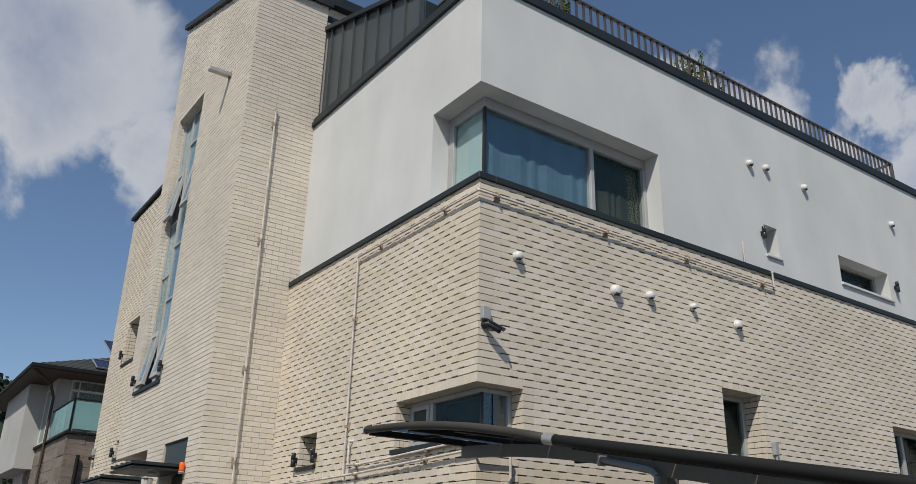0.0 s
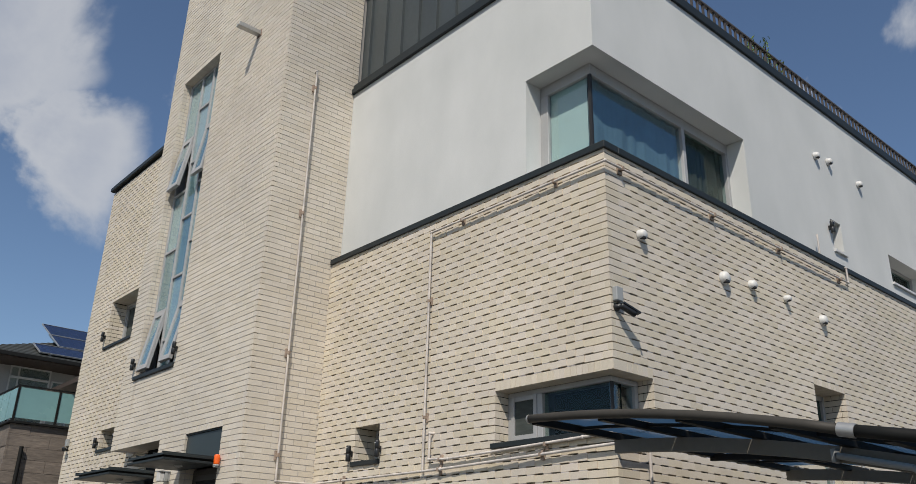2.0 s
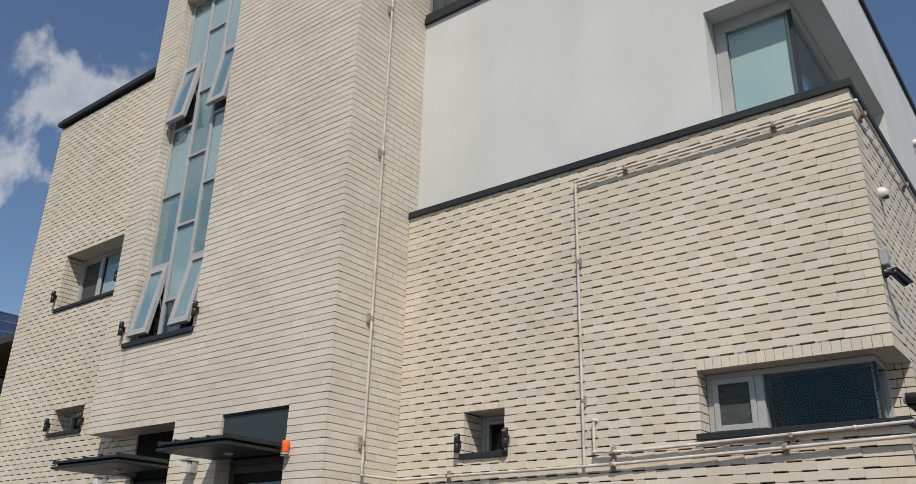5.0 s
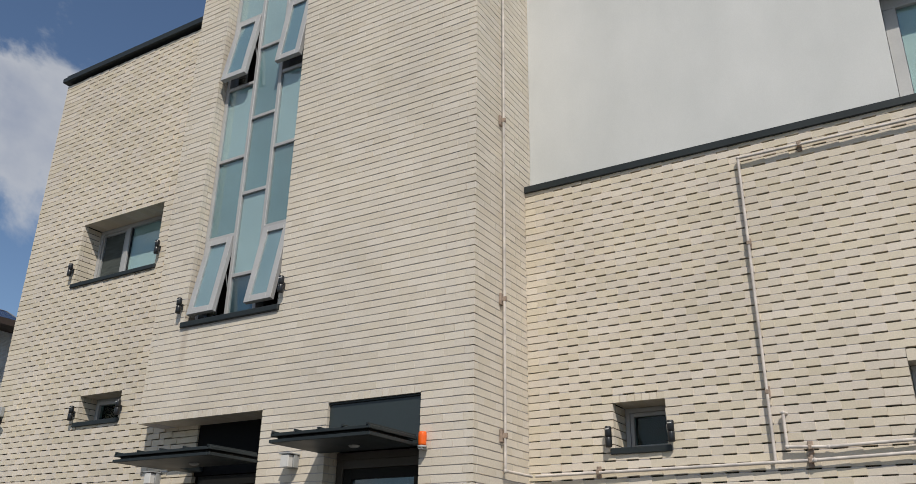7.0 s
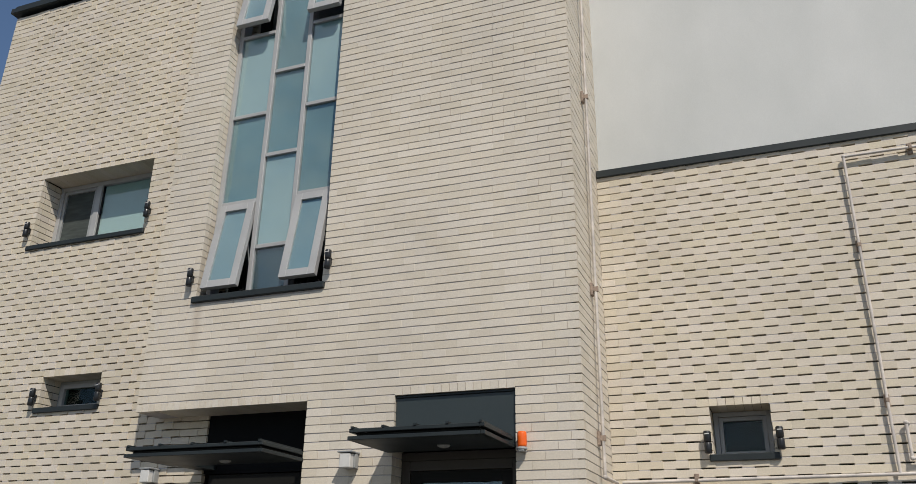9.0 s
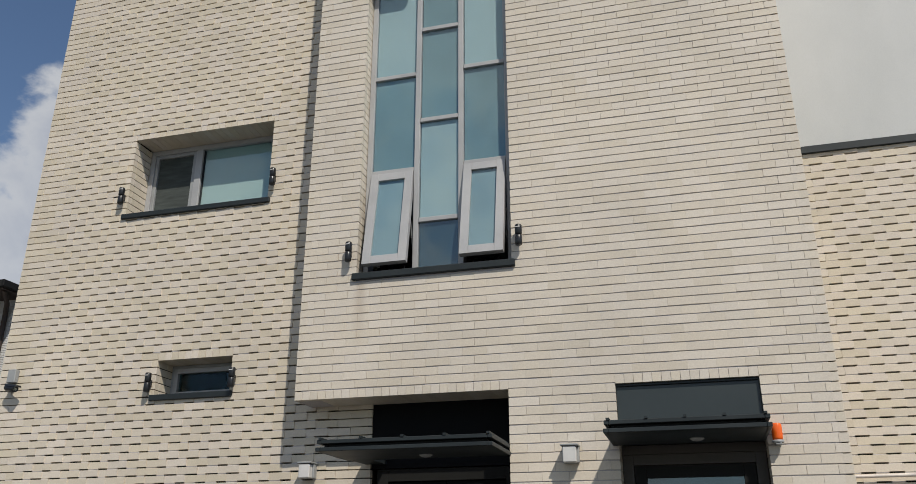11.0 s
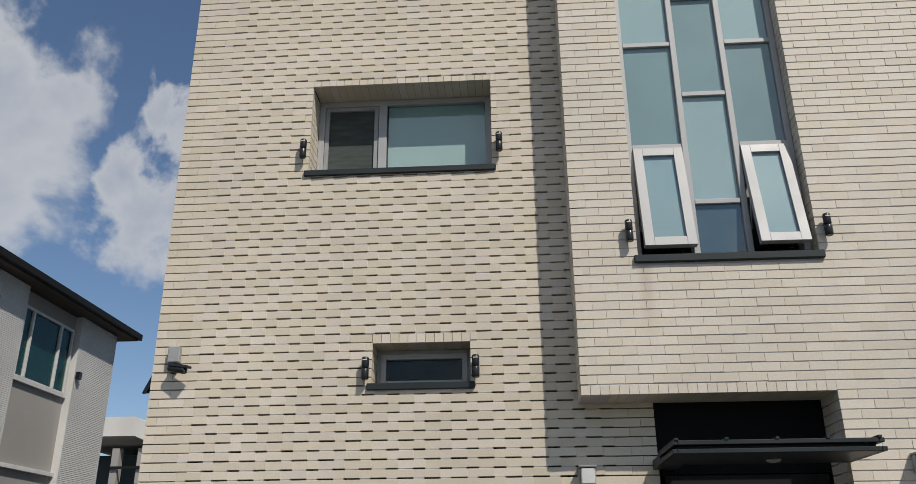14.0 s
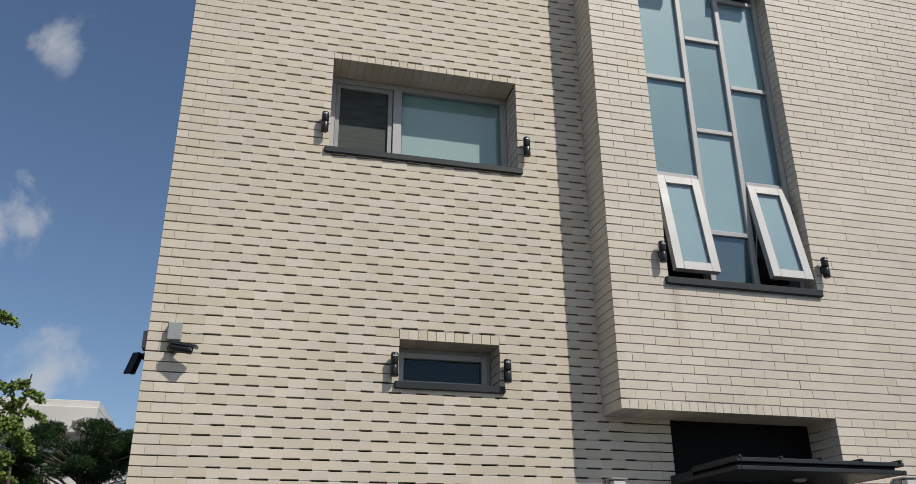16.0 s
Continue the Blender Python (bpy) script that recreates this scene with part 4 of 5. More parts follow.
west_face = lambda x, y, z: axes(x, y, z, "west")
south_face = lambda x, y, z: axes(x, y, z, "south")
first_sensor = wall_sensor(west_face(WING_X, 16.13, 5.335), "window alarm detectors")
for m in (west_face(WING_X, 14.56, 5.335), west_face(WING_X, 15.565, 3.535), west_face(WING_X, 14.77, 3.535), west_face(TOWER_X, 13.655, 4.412), west_face(TOWER_X, 12.28, 4.412),
          west_face(FRONT_X, 9.495, 2.955), west_face(FRONT_X, 8.99, 2.965), south_face(9.13, UP_Y, 5.93), south_face(12.33, UP_Y, 5.87)):
    copy_thing(first_sensor, m)


def wall_vent(m, r, label):
    """A round plastic vent hood with its slot below."""
    ob = thing("wall_vent", m, label, "vent", "round vents of the side wall")
    bm = bmesh.new()
    lathe(bm, [(r * 1.02, 0.0), (r * 1.05, 0.012), (r, 0.018), (r * 0.98, 0.035), (r * 0.85, 0.055), (r * 0.5, 0.068), (r * 0.1, 0.071)], 20, pose(0, 0, 0, 90))
    part("hood", bm, WHITE_PLASTIC, ob)
    boxes("slot", [(-r * 0.6, r * 0.25, -0.066, -0.02, -r * 0.92, -r * 0.42)], GASKET, ob, b=0.006)
    boxes("flange", [(-r * 0.75, r * 0.75, -0.012, 0.0, -r * 0.75, r * 0.75)], GREY_PLASTIC, ob)
    return ob


for x, z, r in ((4.93, 4.57, 0.050), (6.22, 4.50, 0.064), (6.725, 4.55, 0.050), (7.41, 4.565, 0.038), (8.18, 4.495, 0.058)):
    wall_vent(south_face(x, SIDE_Y, z), r, "round white plastic vent hood on the brick side wall")
for x, z, r in ((9.03, 6.90, 0.05), (9.385, 6.94, 0.05), (10.25, 6.90, 0.05), (12.55, 6.945, 0.05)):
    wall_vent(south_face(x, UP_Y, z), r, "round white plastic vent hood on the white stucco wall")


def security_camera(m, aim, label, body=BLACK_PLASTIC, boxed=True):
    ob = thing("security_camera", m, label, "camera", "security cameras")
    if boxed:
        boxes("junction_box", [(-0.044, 0.044, -0.05, 0.0, 0.015, 0.135)], GREY_PLASTIC, ob, b=0.006, label="grey junction box")
    bm = bmesh.new()
    lathe(bm, [(0.034, 0.0), (0.034, 0.02), (0.022, 0.032), (0.018, 0.06)], 14, pose(0, 0, -0.03, 90))
    part("mount", bm, BLACK_PLASTIC, ob)
    barrel = new("barrel")
    barrel.parent = ob
    barrel.matrix_basis = look((0, -0.065, -0.035), aim)
    bm = bmesh.new()
    lathe(bm, [(0.020, 0.02), (0.027, 0.005), (0.028, -0.10), (0.029, -0.125), (0.024, -0.127), (0.02, -0.12)], 16)
    part("body", bm, body, barrel)
    bm = bmesh.new()
    prism(bm, [(-0.03, 0.017), (0.03, 0.017), (0.025, 0.034), (-0.025, 0.034)], "z", -0.155, 0.01)
    part("sunshield", bm, body, barrel)
    bm = bmesh.new()
    lathe(bm, [(0.016, -0.122), (0.012, -0.124)], 12)
    part("lens", bm, GLASS, barrel)
    return ob


security_camera(south_face(4.555, SIDE_Y, 3.87), (0.32, -0.20, -0.20), "black bullet camera with junction box at the brick corner")
security_camera(west_face(WING_X, 16.99, 3.60), (0.30, -0.14, -0.09), "black bullet camera with grey box on the wing wall")
security_camera(axes(4.12, WING_N, 3.60, "north"), (0.07, -0.10, -0.2), "black camera hanging on the far side of the corner")


# gas pipes with clamps
def pipe_run(label, lines, r, clamps, facing):
    ob = thing("gas_pipe", Matrix(), label, "pipe", "gas pipes")
    for line in lines:
        bm = bmesh.new()
        tube(bm, line, r, 10)
        part("pipe", bm, PIPE, ob)
        for p in line[1:-1]:
            bm = bmesh.new()
            bmesh.ops.create_uvsphere(bm, u_segments=10, v_segments=8, radius=r * 1.45, matrix=Matrix.Translation(p))
            part("elbow", bm, PIPE, ob)
    for x, y, z in clamps:
        bm = bmesh.new()
        if facing == "west":
            box(bm, x - r * 1.3, x + 0.042, y - 0.012, y + 0.012, z - r * 1.35, z + r * 1.35, 0.003)
            box(bm, x + 0.02, x + 0.04, y - 0.018, y + 0.018, z - 0.045, z + 0.045, 0.003)
        else:
            box(bm, x - 0.012, x + 0.012, y - r * 1.3, y + 0.04, z - r * 1.35, z + r * 1.35, 0.003)
            box(bm, x - 0.03, x + 0.03, y + 0.018, y + 0.038, z - 0.05, z + 0.05, 0.003)
        part("clamp", bm, RUST, ob)
    return ob


PX = FRONT_X - 0.04
pipe_run("cream painted gas pipe under the dark flashing band", [[(PX, 8.26, 2.70), (PX, 8.26, 5.115), (PX, 5.962, 5.115), (8.95, 5.962, 5.115), (8.95, 5.962, 5.30), (8.95, 6.1, 5.37), (8.62, 6.1, 5.37), (8.62, 6.1, 5.68)]], 0.0115,
         [(PX, 7.79, 5.115), (PX, 6.55, 5.115), (PX, 8.26, 4.37), (PX, 8.26, 3.2)], "west")
pipe_run("cream painted gas pipe low along the front wall", [[(PX, 10.14, 2.685), (PX, 8.0, 2.70), (PX, 5.93, 2.755), (4.80, 5.93, 2.755), (4.80, 5.93, GROUND)]], 0.0125, [(PX, 9.6, 2.695), (PX, 8.03, 2.70), (PX, 6.75, 2.735)], "west")
pipe_run("short cream gas pipe bend beside the downpipe", [[(PX + 0.04, 8.15, 3.04), (PX, 8.17, 3.04), (PX, 8.17, 2.80), (PX, 7.9, 2.785), (PX, 6.3, 2.83), (PX, 5.955, 2.84)]], 0.0115, [(PX, 8.02, 2.79), (PX, 6.7, 2.81)], "west")
pipe_run("cream gas pipe climbing the tower side", [[(4.0, TOWER_S - 0.002, 7.80), (4.0, TOWER_S - 0.04, 7.80), (4.0, TOWER_S - 0.04, 2.68), (PX, TOWER_S - 0.043, 2.685)]], 0.012, [], "south")
extra = pipe_run("steel pipe clamps on the tower side", [], 0.016, [(4.0, TOWER_S - 0.04, z) for z in (7.55, 5.8, 4.08, 2.95)] + [], "south")
pipe_run("pipe clamps under the band of the side wall", [], 0.016, [(x, 5.962, 5.115) for x in (4.68, 6.11, 7.38, 8.75)], "south")
for x, z0, z1 in ((8.62, 2.2, 3.22), (7.87, 2.2, 3.02)):
    ob = thing("meter_conduit", south_face(x, SIDE_Y, 0), "grey electrical conduit with a small box on the side wall", "conduit", "conduits")
    boxes("cover_box", [(-0.035, 0.035, -0.05, -0.003, z1 - 0.14, z1)], GREY_PLASTIC, ob, b=0.005)
    bm = bmesh.new()
    tube(bm, [(0, -0.03, GROUND), (0, -0.03, z1 - 0.13)], 0.013, 8)
    part("conduit", bm, GREY_PLASTIC, ob)


# door canopies
def door_canopy(y0, y1, x_out, z, label):
    ob = thing("door_canopy", Matrix(), label, "canopy", "door canopies")
    xw = TOWER_X
    boxes("soffit", [(x_out + 0.02, xw - 0.001, y0 + 0.02, y1 - 0.02, z, z + 0.02)], DARK_METAL, ob)
    for name, d, a, b in (("lower_edge", 0.0, 0.0, 0.026), ("core", 0.045, 0.0265, 0.0495), ("upper_edge", 0.006, 0.05, 0.076)):
        boxes(name, [(x_out + d, xw - 0.002, y0 + d, y0 + d + 0.03, z + a, z + b), (x_out + d, xw - 0.002, y1 - d - 0.03, y1 - d, z + a, z + b), (x_out + d, x_out + d + 0.03, y0 + d + 0.031, y1 - d - 0.031, z + a, z + b)],
              STEEL_DARK if name == "core" else DARK_METAL, ob, b=0.003)
    boxes("roof_sheet", [(x_out + 0.02, xw - 0.002, y0 + 0.02, y1 - 0.02, z + 0.062, z + 0.075)], DARK_METAL, ob)
    n = 5
    for i in range(n):
        y = y0 + 0.02 + i * (y1 - y0 - 0.06) / (n - 1)
        boxes("seam", [(x_out + 0.0, xw - 0.005, y, y + 0.02, z + 0.0765, z + 0.09)], DARK_METAL, ob)
    bm = bmesh.new()
    lathe(bm, [(0.045, 0.0), (0.045, -0.006), (0.03, -0.016), (0.012, -0.02)], 16, pose((x_out + xw) / 2 + 0.06, (y0 + y1) / 2 - 0.06, z - 0.0005))
    part("downlight", bm, GREY_PLASTIC, ob, "round grey downlight")
    return ob


door_canopy(12.385, 13.60, 3.01, 2.805, "dark metal canopy over the tower's main door")
door_canopy(10.715, 11.685, 2.95, 2.845, "dark metal canopy over the second door")
boxes("canopy_arm", [(TOWER_X, WING_X + 0.02, 13.42, 13.58, 2.81, 2.87)], DARK_METAL, bpy.data.objects["door_canopy"])


def wall_lamp(m):
    ob = thing("wall_lamp", m, "white cube wall lamp in a grey metal housing", "lamp", "cube wall lamps")
    boxes("shade", [(-0.045, 0.045, -0.128, -0.07, -0.052, 0.05)], WHITE_PLASTIC, ob, b=0.005)
    boxes("housing", [(-0.056, 0.056, -0.0695, -0.026, -0.05, 0.055)], GREY_PLASTIC, ob, b=0.004)
    boxes("back_plate", [(-0.05, 0.05, -0.026, 0.0, -0.05, 0.05)], GREY_PLASTIC, ob, b=0.003)
    boxes("top_cover", [(-0.06, 0.06, -0.135, -0.004, 0.0555, 0.068)], GREY_PLASTIC, ob, b=0.003)
    return ob


lamp_a = wall_lamp(west_face(TOWER_X, 11.965, 2.787))
copy_thing(lamp_a, west_face(WING_X, 14.03, 2.765))

siren = thing("alarm_siren", west_face(TOWER_X, 10.645, 2.885), "orange alarm beacon on the brick beside the canopy", "beacon")
bm = bmesh.new()
lathe(bm, [(0.030, -0.045), (0.032, -0.03), (0.033, 0.02), (0.032, 0.05), (0.026, 0.060)], 16, pose(0, -0.045, 0))
part("lens", bm, ORANGE, siren)
bm = bmesh.new()
lathe(bm, [(0.034, -0.062), (0.036, -0.058), (0.036, -0.0455)], 16, pose(0, -0.045, 0))
part("collar", bm, GREY_PLASTIC, siren)
boxes("bracket", [(-0.02, 0.02, -0.075, 0.0, -0.075, -0.0625)], GREY_PLASTIC, siren, b=0.003)

spout = thing("overflow_spout", west_face(TOWER_X, 11.1, 8.63), "rusty steel overflow spout sticking out of the tower", "spout")
bm = bmesh.new()
box(bm, -0.045, 0.045, -0.33, 0.02, -0.012, 0.0, 0.002)
box(bm, -0.045, -0.037, -0.33, 0.02, 0.0005, 0.05, 0.002)
box(bm, 0.037, 0.045, -0.33, 0.02, 0.0005, 0.05, 0.002)
part("trough", bm, GALV, spout)
boxes("collar", [(-0.065, 0.065, -0.008, -0.001, -0.035, 0.075)], RUST, spout)


# ---- carport before the side wall ----
def port_z(y):
    """Height of the carport's edge: an arch that runs out into a straight fall."""
    if y > 3.77:
        t = (5.8 - y) / 2.03
        return 2.765 - 0.06 * t - 0.215 * t * t
    return 2.49 - 0.185 * (3.77 - y)


carport = thing("carport", Matrix(), "arched steel carport with tinted polycarbonate sheets", "carport")
Y_END, Y_FAR = 5.79, 0.9
ys = [Y_END - i * (Y_END - Y_FAR) / 24 for i in range(25)]


def swept(name, x0, x1, low, high, mat, y_list=ys, label=""):
    bm = bmesh.new()
    rings = [[bm.verts.new((x, y, port_z(y) + z)) for x, z in ((x0, low), (x1, low), (x1, high), (x0, high))] for y in y_list]
    for a, b in zip(rings, rings[1:]):
        for k in range(4):
            bm.faces.new((a[k], a[(k + 1) % 4], b[(k + 1) % 4], b[k])).smooth = False
    bm.faces.new(rings[0])
    bm.faces.new(rings[-1][::-1])
    bmesh.ops.recalc_face_normals(bm, faces=bm.faces)
    return part(name, bm, mat, carport, label)


bm = bmesh.new()
bent_tube(bm, [(3.33, y, port_z(y) + 0.002) for y in ys if y > 3.75], 0.027, 12)
part("edge_tube", bm, EDGE_STEEL, carport)
bm = bmesh.new()
bent_tube(bm, [(3.33, y, port_z(y) + 0.002) for y in ys if y < 3.8], 0.030, 12)
part("edge_tube", bm, STEEL_DARK, carport)
bm = bmesh.new()
tube(bm, [(3.33, 3.72, port_z(3.72) + 0.002), (3.33, 3.80, port_z(3.80) + 0.002)], 0.034, 12)
part("joint_sleeve", bm, GALV, carport)
bm = bmesh.new()
tube(bm, [(3.33, Y_END + 0.004, port_z(Y_END)), (3.33, Y_END + 0.014, port_z(Y_END))], 0.029, 12)
part("end_cap", bm, GALV, carport)
swept("main_beam", 4.19, 4.24, -0.125, -0.035, STEEL)
swept("rear_beam", 6.60, 6.66, -0.11, -0.02, STEEL)
swept("middle_beam", 5.40, 5.44, -0.06, -0.01, STEEL_DARK)
rib_y = [Y_END - 0.015 - 0.545 * i for i in range(9)]
for y in rib_y:
    boxes("rib", [(3.35, 6.95, y - 0.022, y + 0.022, port_z(y) - 0.034, port_z(y) + 0.012)], STEEL_DARK, carport, b=0.003)
for x in (3.78, 4.75, 6.05):
    swept("purlin", x, x + 0.02, -0.016, 0.004, STEEL_DARK)
for a, b in zip(rib_y, rib_y[1:]):
    for x0, x1 in ((3.35, 4.2), (4.23, 5.4), (5.44, 6.6)):
        swept("sheet", x0, x1, 0.0135, 0.0185, POLY, [a - 0.023, (a + b) / 2, b + 0.023])
boxes("post", [(4.24, 4.34, 3.75, 3.85, GROUND, 2.44)], STEEL, carport, b=0.006)
boxes("post_cap", [(4.235, 4.345, 3.745, 3.855, 2.441, 2.462)], GALV, carport, b=0.004)
boxes("post", [(6.6, 6.7, 3.75, 3.85, GROUND, 2.35)], STEEL, carport, b=0.006)
boxes("post", [(4.24, 4.34, 1.3, 1.4, GROUND, 1.95)], STEEL, carport, b=0.006)
bm = bmesh.new()
tube(bm, [(4.165, 4.215, 2.50), (4.15, 4.195, 2.492), (4.15, 3.80, 2.398), (4.15, 3.755, 2.36), (4.15, 3.75, GROUND)], 0.019, 10)
box(bm, 4.13, 4.189, 4.20, 4.225, 2.455, 2.53, 0.003)
part("downpipe", bm, GREY_PLASTIC, carport, "pale grey downpipe")

# ---- roof terrace railing and plants ----
railing = thing("railing", Matrix(), "brown metal railing on the roof parapet", "railing")
RY, RZ0, RZ1 = 6.40, 7.87, 8.38
boxes("top_rail", [(4.95, 13.4, RY - 0.025, RY + 0.025, RZ1 - 0.03, RZ1)], RAIL_BROWN, railing, b=0.004)
boxes("bottom_rail", [(4.95, 13.4, RY - 0.018, RY + 0.018, RZ0 + 0.03, RZ0 + 0.06)], RAIL_BROWN, railing, b=0.003)
boxes("end_post", [(13.4, 13.45, RY - 0.025, RY + 0.025, 7.6, RZ1 + 0.0)], RAIL_BROWN, railing, b=0.004)
boxes("end_return", [(13.405, 13.445, RY + 0.03, RY + 0.9, RZ1 - 0.03, RZ1)], RAIL_BROWN, railing, b=0.003)
mesh_b = None
for i in range(69):
    x = 5.0 + 0.1215 * i
    if mesh_b is None:
        ob = boxes("baluster", [(-0.012, 0.012, -0.012, 0.012, 7.6, RZ1 - 0.031)], RAIL_BROWN, railing)
        mesh_b = ob.data
    else:
        ob = new("baluster", mesh_b)
        ob.parent = railing
    ob.matrix_basis = pose(x, RY, 0)
boxes("top_rail", [(4.92, 4.97, RY + 0.03, 7.6, RZ1 - 0.03, RZ1)], RAIL_BROWN, railing, b=0.003)
for i in range(9):
    ob = new("baluster", mesh_b)
    ob.parent = railing
    ob.matrix_basis = pose(4.945, RY + 0.12 + 0.125 * i, 0)


def leaf_cloud(name, clumps, size, mat, parent, seed, flat=0.5, narrow=0.45):
    """Many small single leaves round given centres: (x, y, z, reach, count)."""
    rng = np.random.RandomState(seed)
    vs, fs = [], []
    for x, y, z, reach, count in clumps:
        d = rng.normal(size=(count, 3))
        d /= np.linalg.norm(d, axis=1)[:, None] + 1e-6
        p = np.array((x, y, z)) + d * (reach * rng.uniform(0.25, 1.0, (count, 1)) ** 0.6) * np.array((1, 1, flat))
        a = rng.normal(size=(count, 3))
        a /= np.linalg.norm(a, axis=1)[:, None]
        b = np.cross(a, rng.normal(size=(count, 3)))
        b /= np.linalg.norm(b, axis=1)[:, None] + 1e-6
        s = size * rng.uniform(0.6, 1.3, (count, 1))
        for q, u, w, k in zip(p, a, b, s):
            n = len(vs)
            c = np.cross(u, w) * k * 0.18
            vs += [tuple(q - u * k), tuple(q + w * k * narrow + c), tuple(q + u * k), tuple(q - w * k * narrow + c)]
            fs += [(n, n + 1, n + 2), (n, n + 2, n + 3)]
    me = bpy.data.meshes.new(name)
    me.from_pydata(vs, [], fs)
    me.materials.append(mat)
    ob = new(name, me)
    ob.parent = parent
    return ob


def roof_plant(x, y, z, h, spread, seed, label):
    rng = random.Random(seed)
    ob = thing("roof_plant", Matrix(), label, "plant", "roof plants")
    bm = bmesh.new()
    clumps = []
    for i in range(9):
        tx, ty, tz = x + rng.uniform(-spread, spread), y + rng.uniform(-0.1, 0.12), z + h * rng.uniform(0.55, 1.0)
        bx = x + (tx - x) * 0.5
        tube(bm, [(bx, y, z - 0.35), ((bx + tx) / 2, (y + ty) / 2, (z - 0.35 + tz) / 2 + 0.03), (tx, ty, tz)], 0.006, 5)
        for k in range(6):
            f = 0.35 + 0.65 * k / 5
            clumps.append((bx + (tx - bx) * f, y + (ty - y) * f, z - 0.35 + (tz - z + 0.35) * f, 0.075, 15))
    part("stems", bm, BARK, ob)
    leaf_cloud("leaves", clumps, 0.035, LEAF, ob, seed, 0.8, 0.28)


roof_plant(8.75, 6.48, 7.95, 0.62, 0.5, 3, "green leafy shrub growing behind the roof railing")
roof_plant(6.02, 6.50, 7.95, 0.45, 0.16, 5, "thin grey-green plant behind the roof railing")
for name_y in (8.75, 6.02):
    boxes("planter_box", [(name_y - 0.55, name_y + 0.55, 6.46, 6.8, 7.5, 7.72)], CONCRETE)
for ob in [o for o in bpy.data.objects if o.name.startswith("planter_box")]:
    tagged(ob, "grey concrete planter box behind the parapet", "planter", "planter boxes")


# ---- neighbouring houses ----
def hip_roof(parent, x0, x1, y0, y1, z, pitch, label=""):
    """A hipped roof with eave boards, gutter and shingle courses."""
    half = min(x1 - x0, y1 - y0) / 2
    boxes("eave", [(x0, x1, y0, y1, z, z + 0.10)], WOOD_EAVE, parent, label="brown boarded eave")
    boxes("gutter", [(x0 - 0.06, x1 + 0.06, y0 - 0.06, y0 - 0.001, z + 0.02, z + 0.13), (x0 - 0.06, x1 + 0.06, y1 + 0.001, y1 + 0.06, z + 0.02, z + 0.13),
                     (x0 - 0.06, x0 - 0.001, y0, y1, z + 0.02, z + 0.13), (x1 + 0.001, x1 + 0.06, y0, y1, z + 0.02, z + 0.13)], STEEL_DARK, parent, b=0.006)
    bm = bmesh.new()
    n = int(half / 0.22)
    for i in range(n):
        a, b = i * half / n, (i + 1) * half / n
        za, zb = z + 0.105 + a * pitch, z + 0.105 + b * pitch
        lo = [(x0 + a, y0 + a), (x1 - a, y0 + a), (x1 - a, y1 - a), (x0 + a, y1 - a)]
        hi = [(x0 + b, y0 + b), (x1 - b, y0 + b), (x1 - b, y1 - b), (x0 + b, y1 - b)]
        for k in range(4):
            j = (k + 1) % 4
            vs = [bm.verts.new((*lo[k], za + 0.022)), bm.verts.new((*lo[j], za + 0.022)), bm.verts.new((*hi[j], zb + 0.001)), bm.verts.new((*hi[k], zb + 0.001))]
            bm.faces.new(vs)
            lower = [bm.verts.new((*lo[k], za)), bm.verts.new((*lo[j], za))]
            bm.faces.new((lower[0], lower[1], vs[1], vs[0]))
    part("roof", bm, SHINGLE, parent, "dark shingle hipped roof")


def house_window(parent, facing, u0, u1, z0, z1, at, splits=(), dark=SCREEN):
    w = new("window")
    w.parent = parent
    w.matrix_basis = axes(at if facing == "west" else 0, at if facing == "south" else 0, 0, facing)
    frame_bars(w, u0, u1, z0, z1, -0.03, 0.04, 0.09, mat=WHITE_PLASTIC)
    stops = [u0 + 0.04, *splits, u1 - 0.04]
    for s in splits:
        bar(w, "mullion", (s - 0.02, s + 0.02, -0.034, 0.05, z0 + 0.041, z1 - 0.041), WHITE_PLASTIC)
    for a, b in zip(stops, stops[1:]):
        a, b = a + 0.02 * (a in splits), b - 0.02 * (b in splits)
        ob = boxes("pane", [(a, b, 0.0, 0.008, z0 + 0.041, z1 - 0.041)], DARK_GLASS, w)
        # no real blind: a dark sheet with the room's dimness in its colour
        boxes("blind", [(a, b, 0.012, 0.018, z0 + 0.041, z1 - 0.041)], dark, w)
    return w


# DARK_ROOM and TEAL_ROOM: dimness of unlit rooms painted as dark colours
DARK_ROOM = material("painted_dim_interior", (0.02, 0.035, 0.038), 0.6, vary=0.1, grain=5, stain=1, bump=0.0)
TEAL_ROOM = material("painted_dim_teal_room", (0.025, 0.085, 0.095), 0.6, vary=0.1, grain=5, stain=1, bump=0.0)
TEAL_GLASS = material("frosted_teal_glass", (0.20, 0.36, 0.36), 0.25, vary=0.02, grain=8, stain=0.9, stain_amt=0.12, bump=0.0)

house = thing("neighbour_house", Matrix(), "two-storey house with brown stone base, glass balcony and hipped roof", "house", "neighbouring houses")
rng = random.Random(11)
boxes("stone_core", [(4.86, 12.0, 25.10, 33.0, GROUND, 5.0)], MORTAR, house)
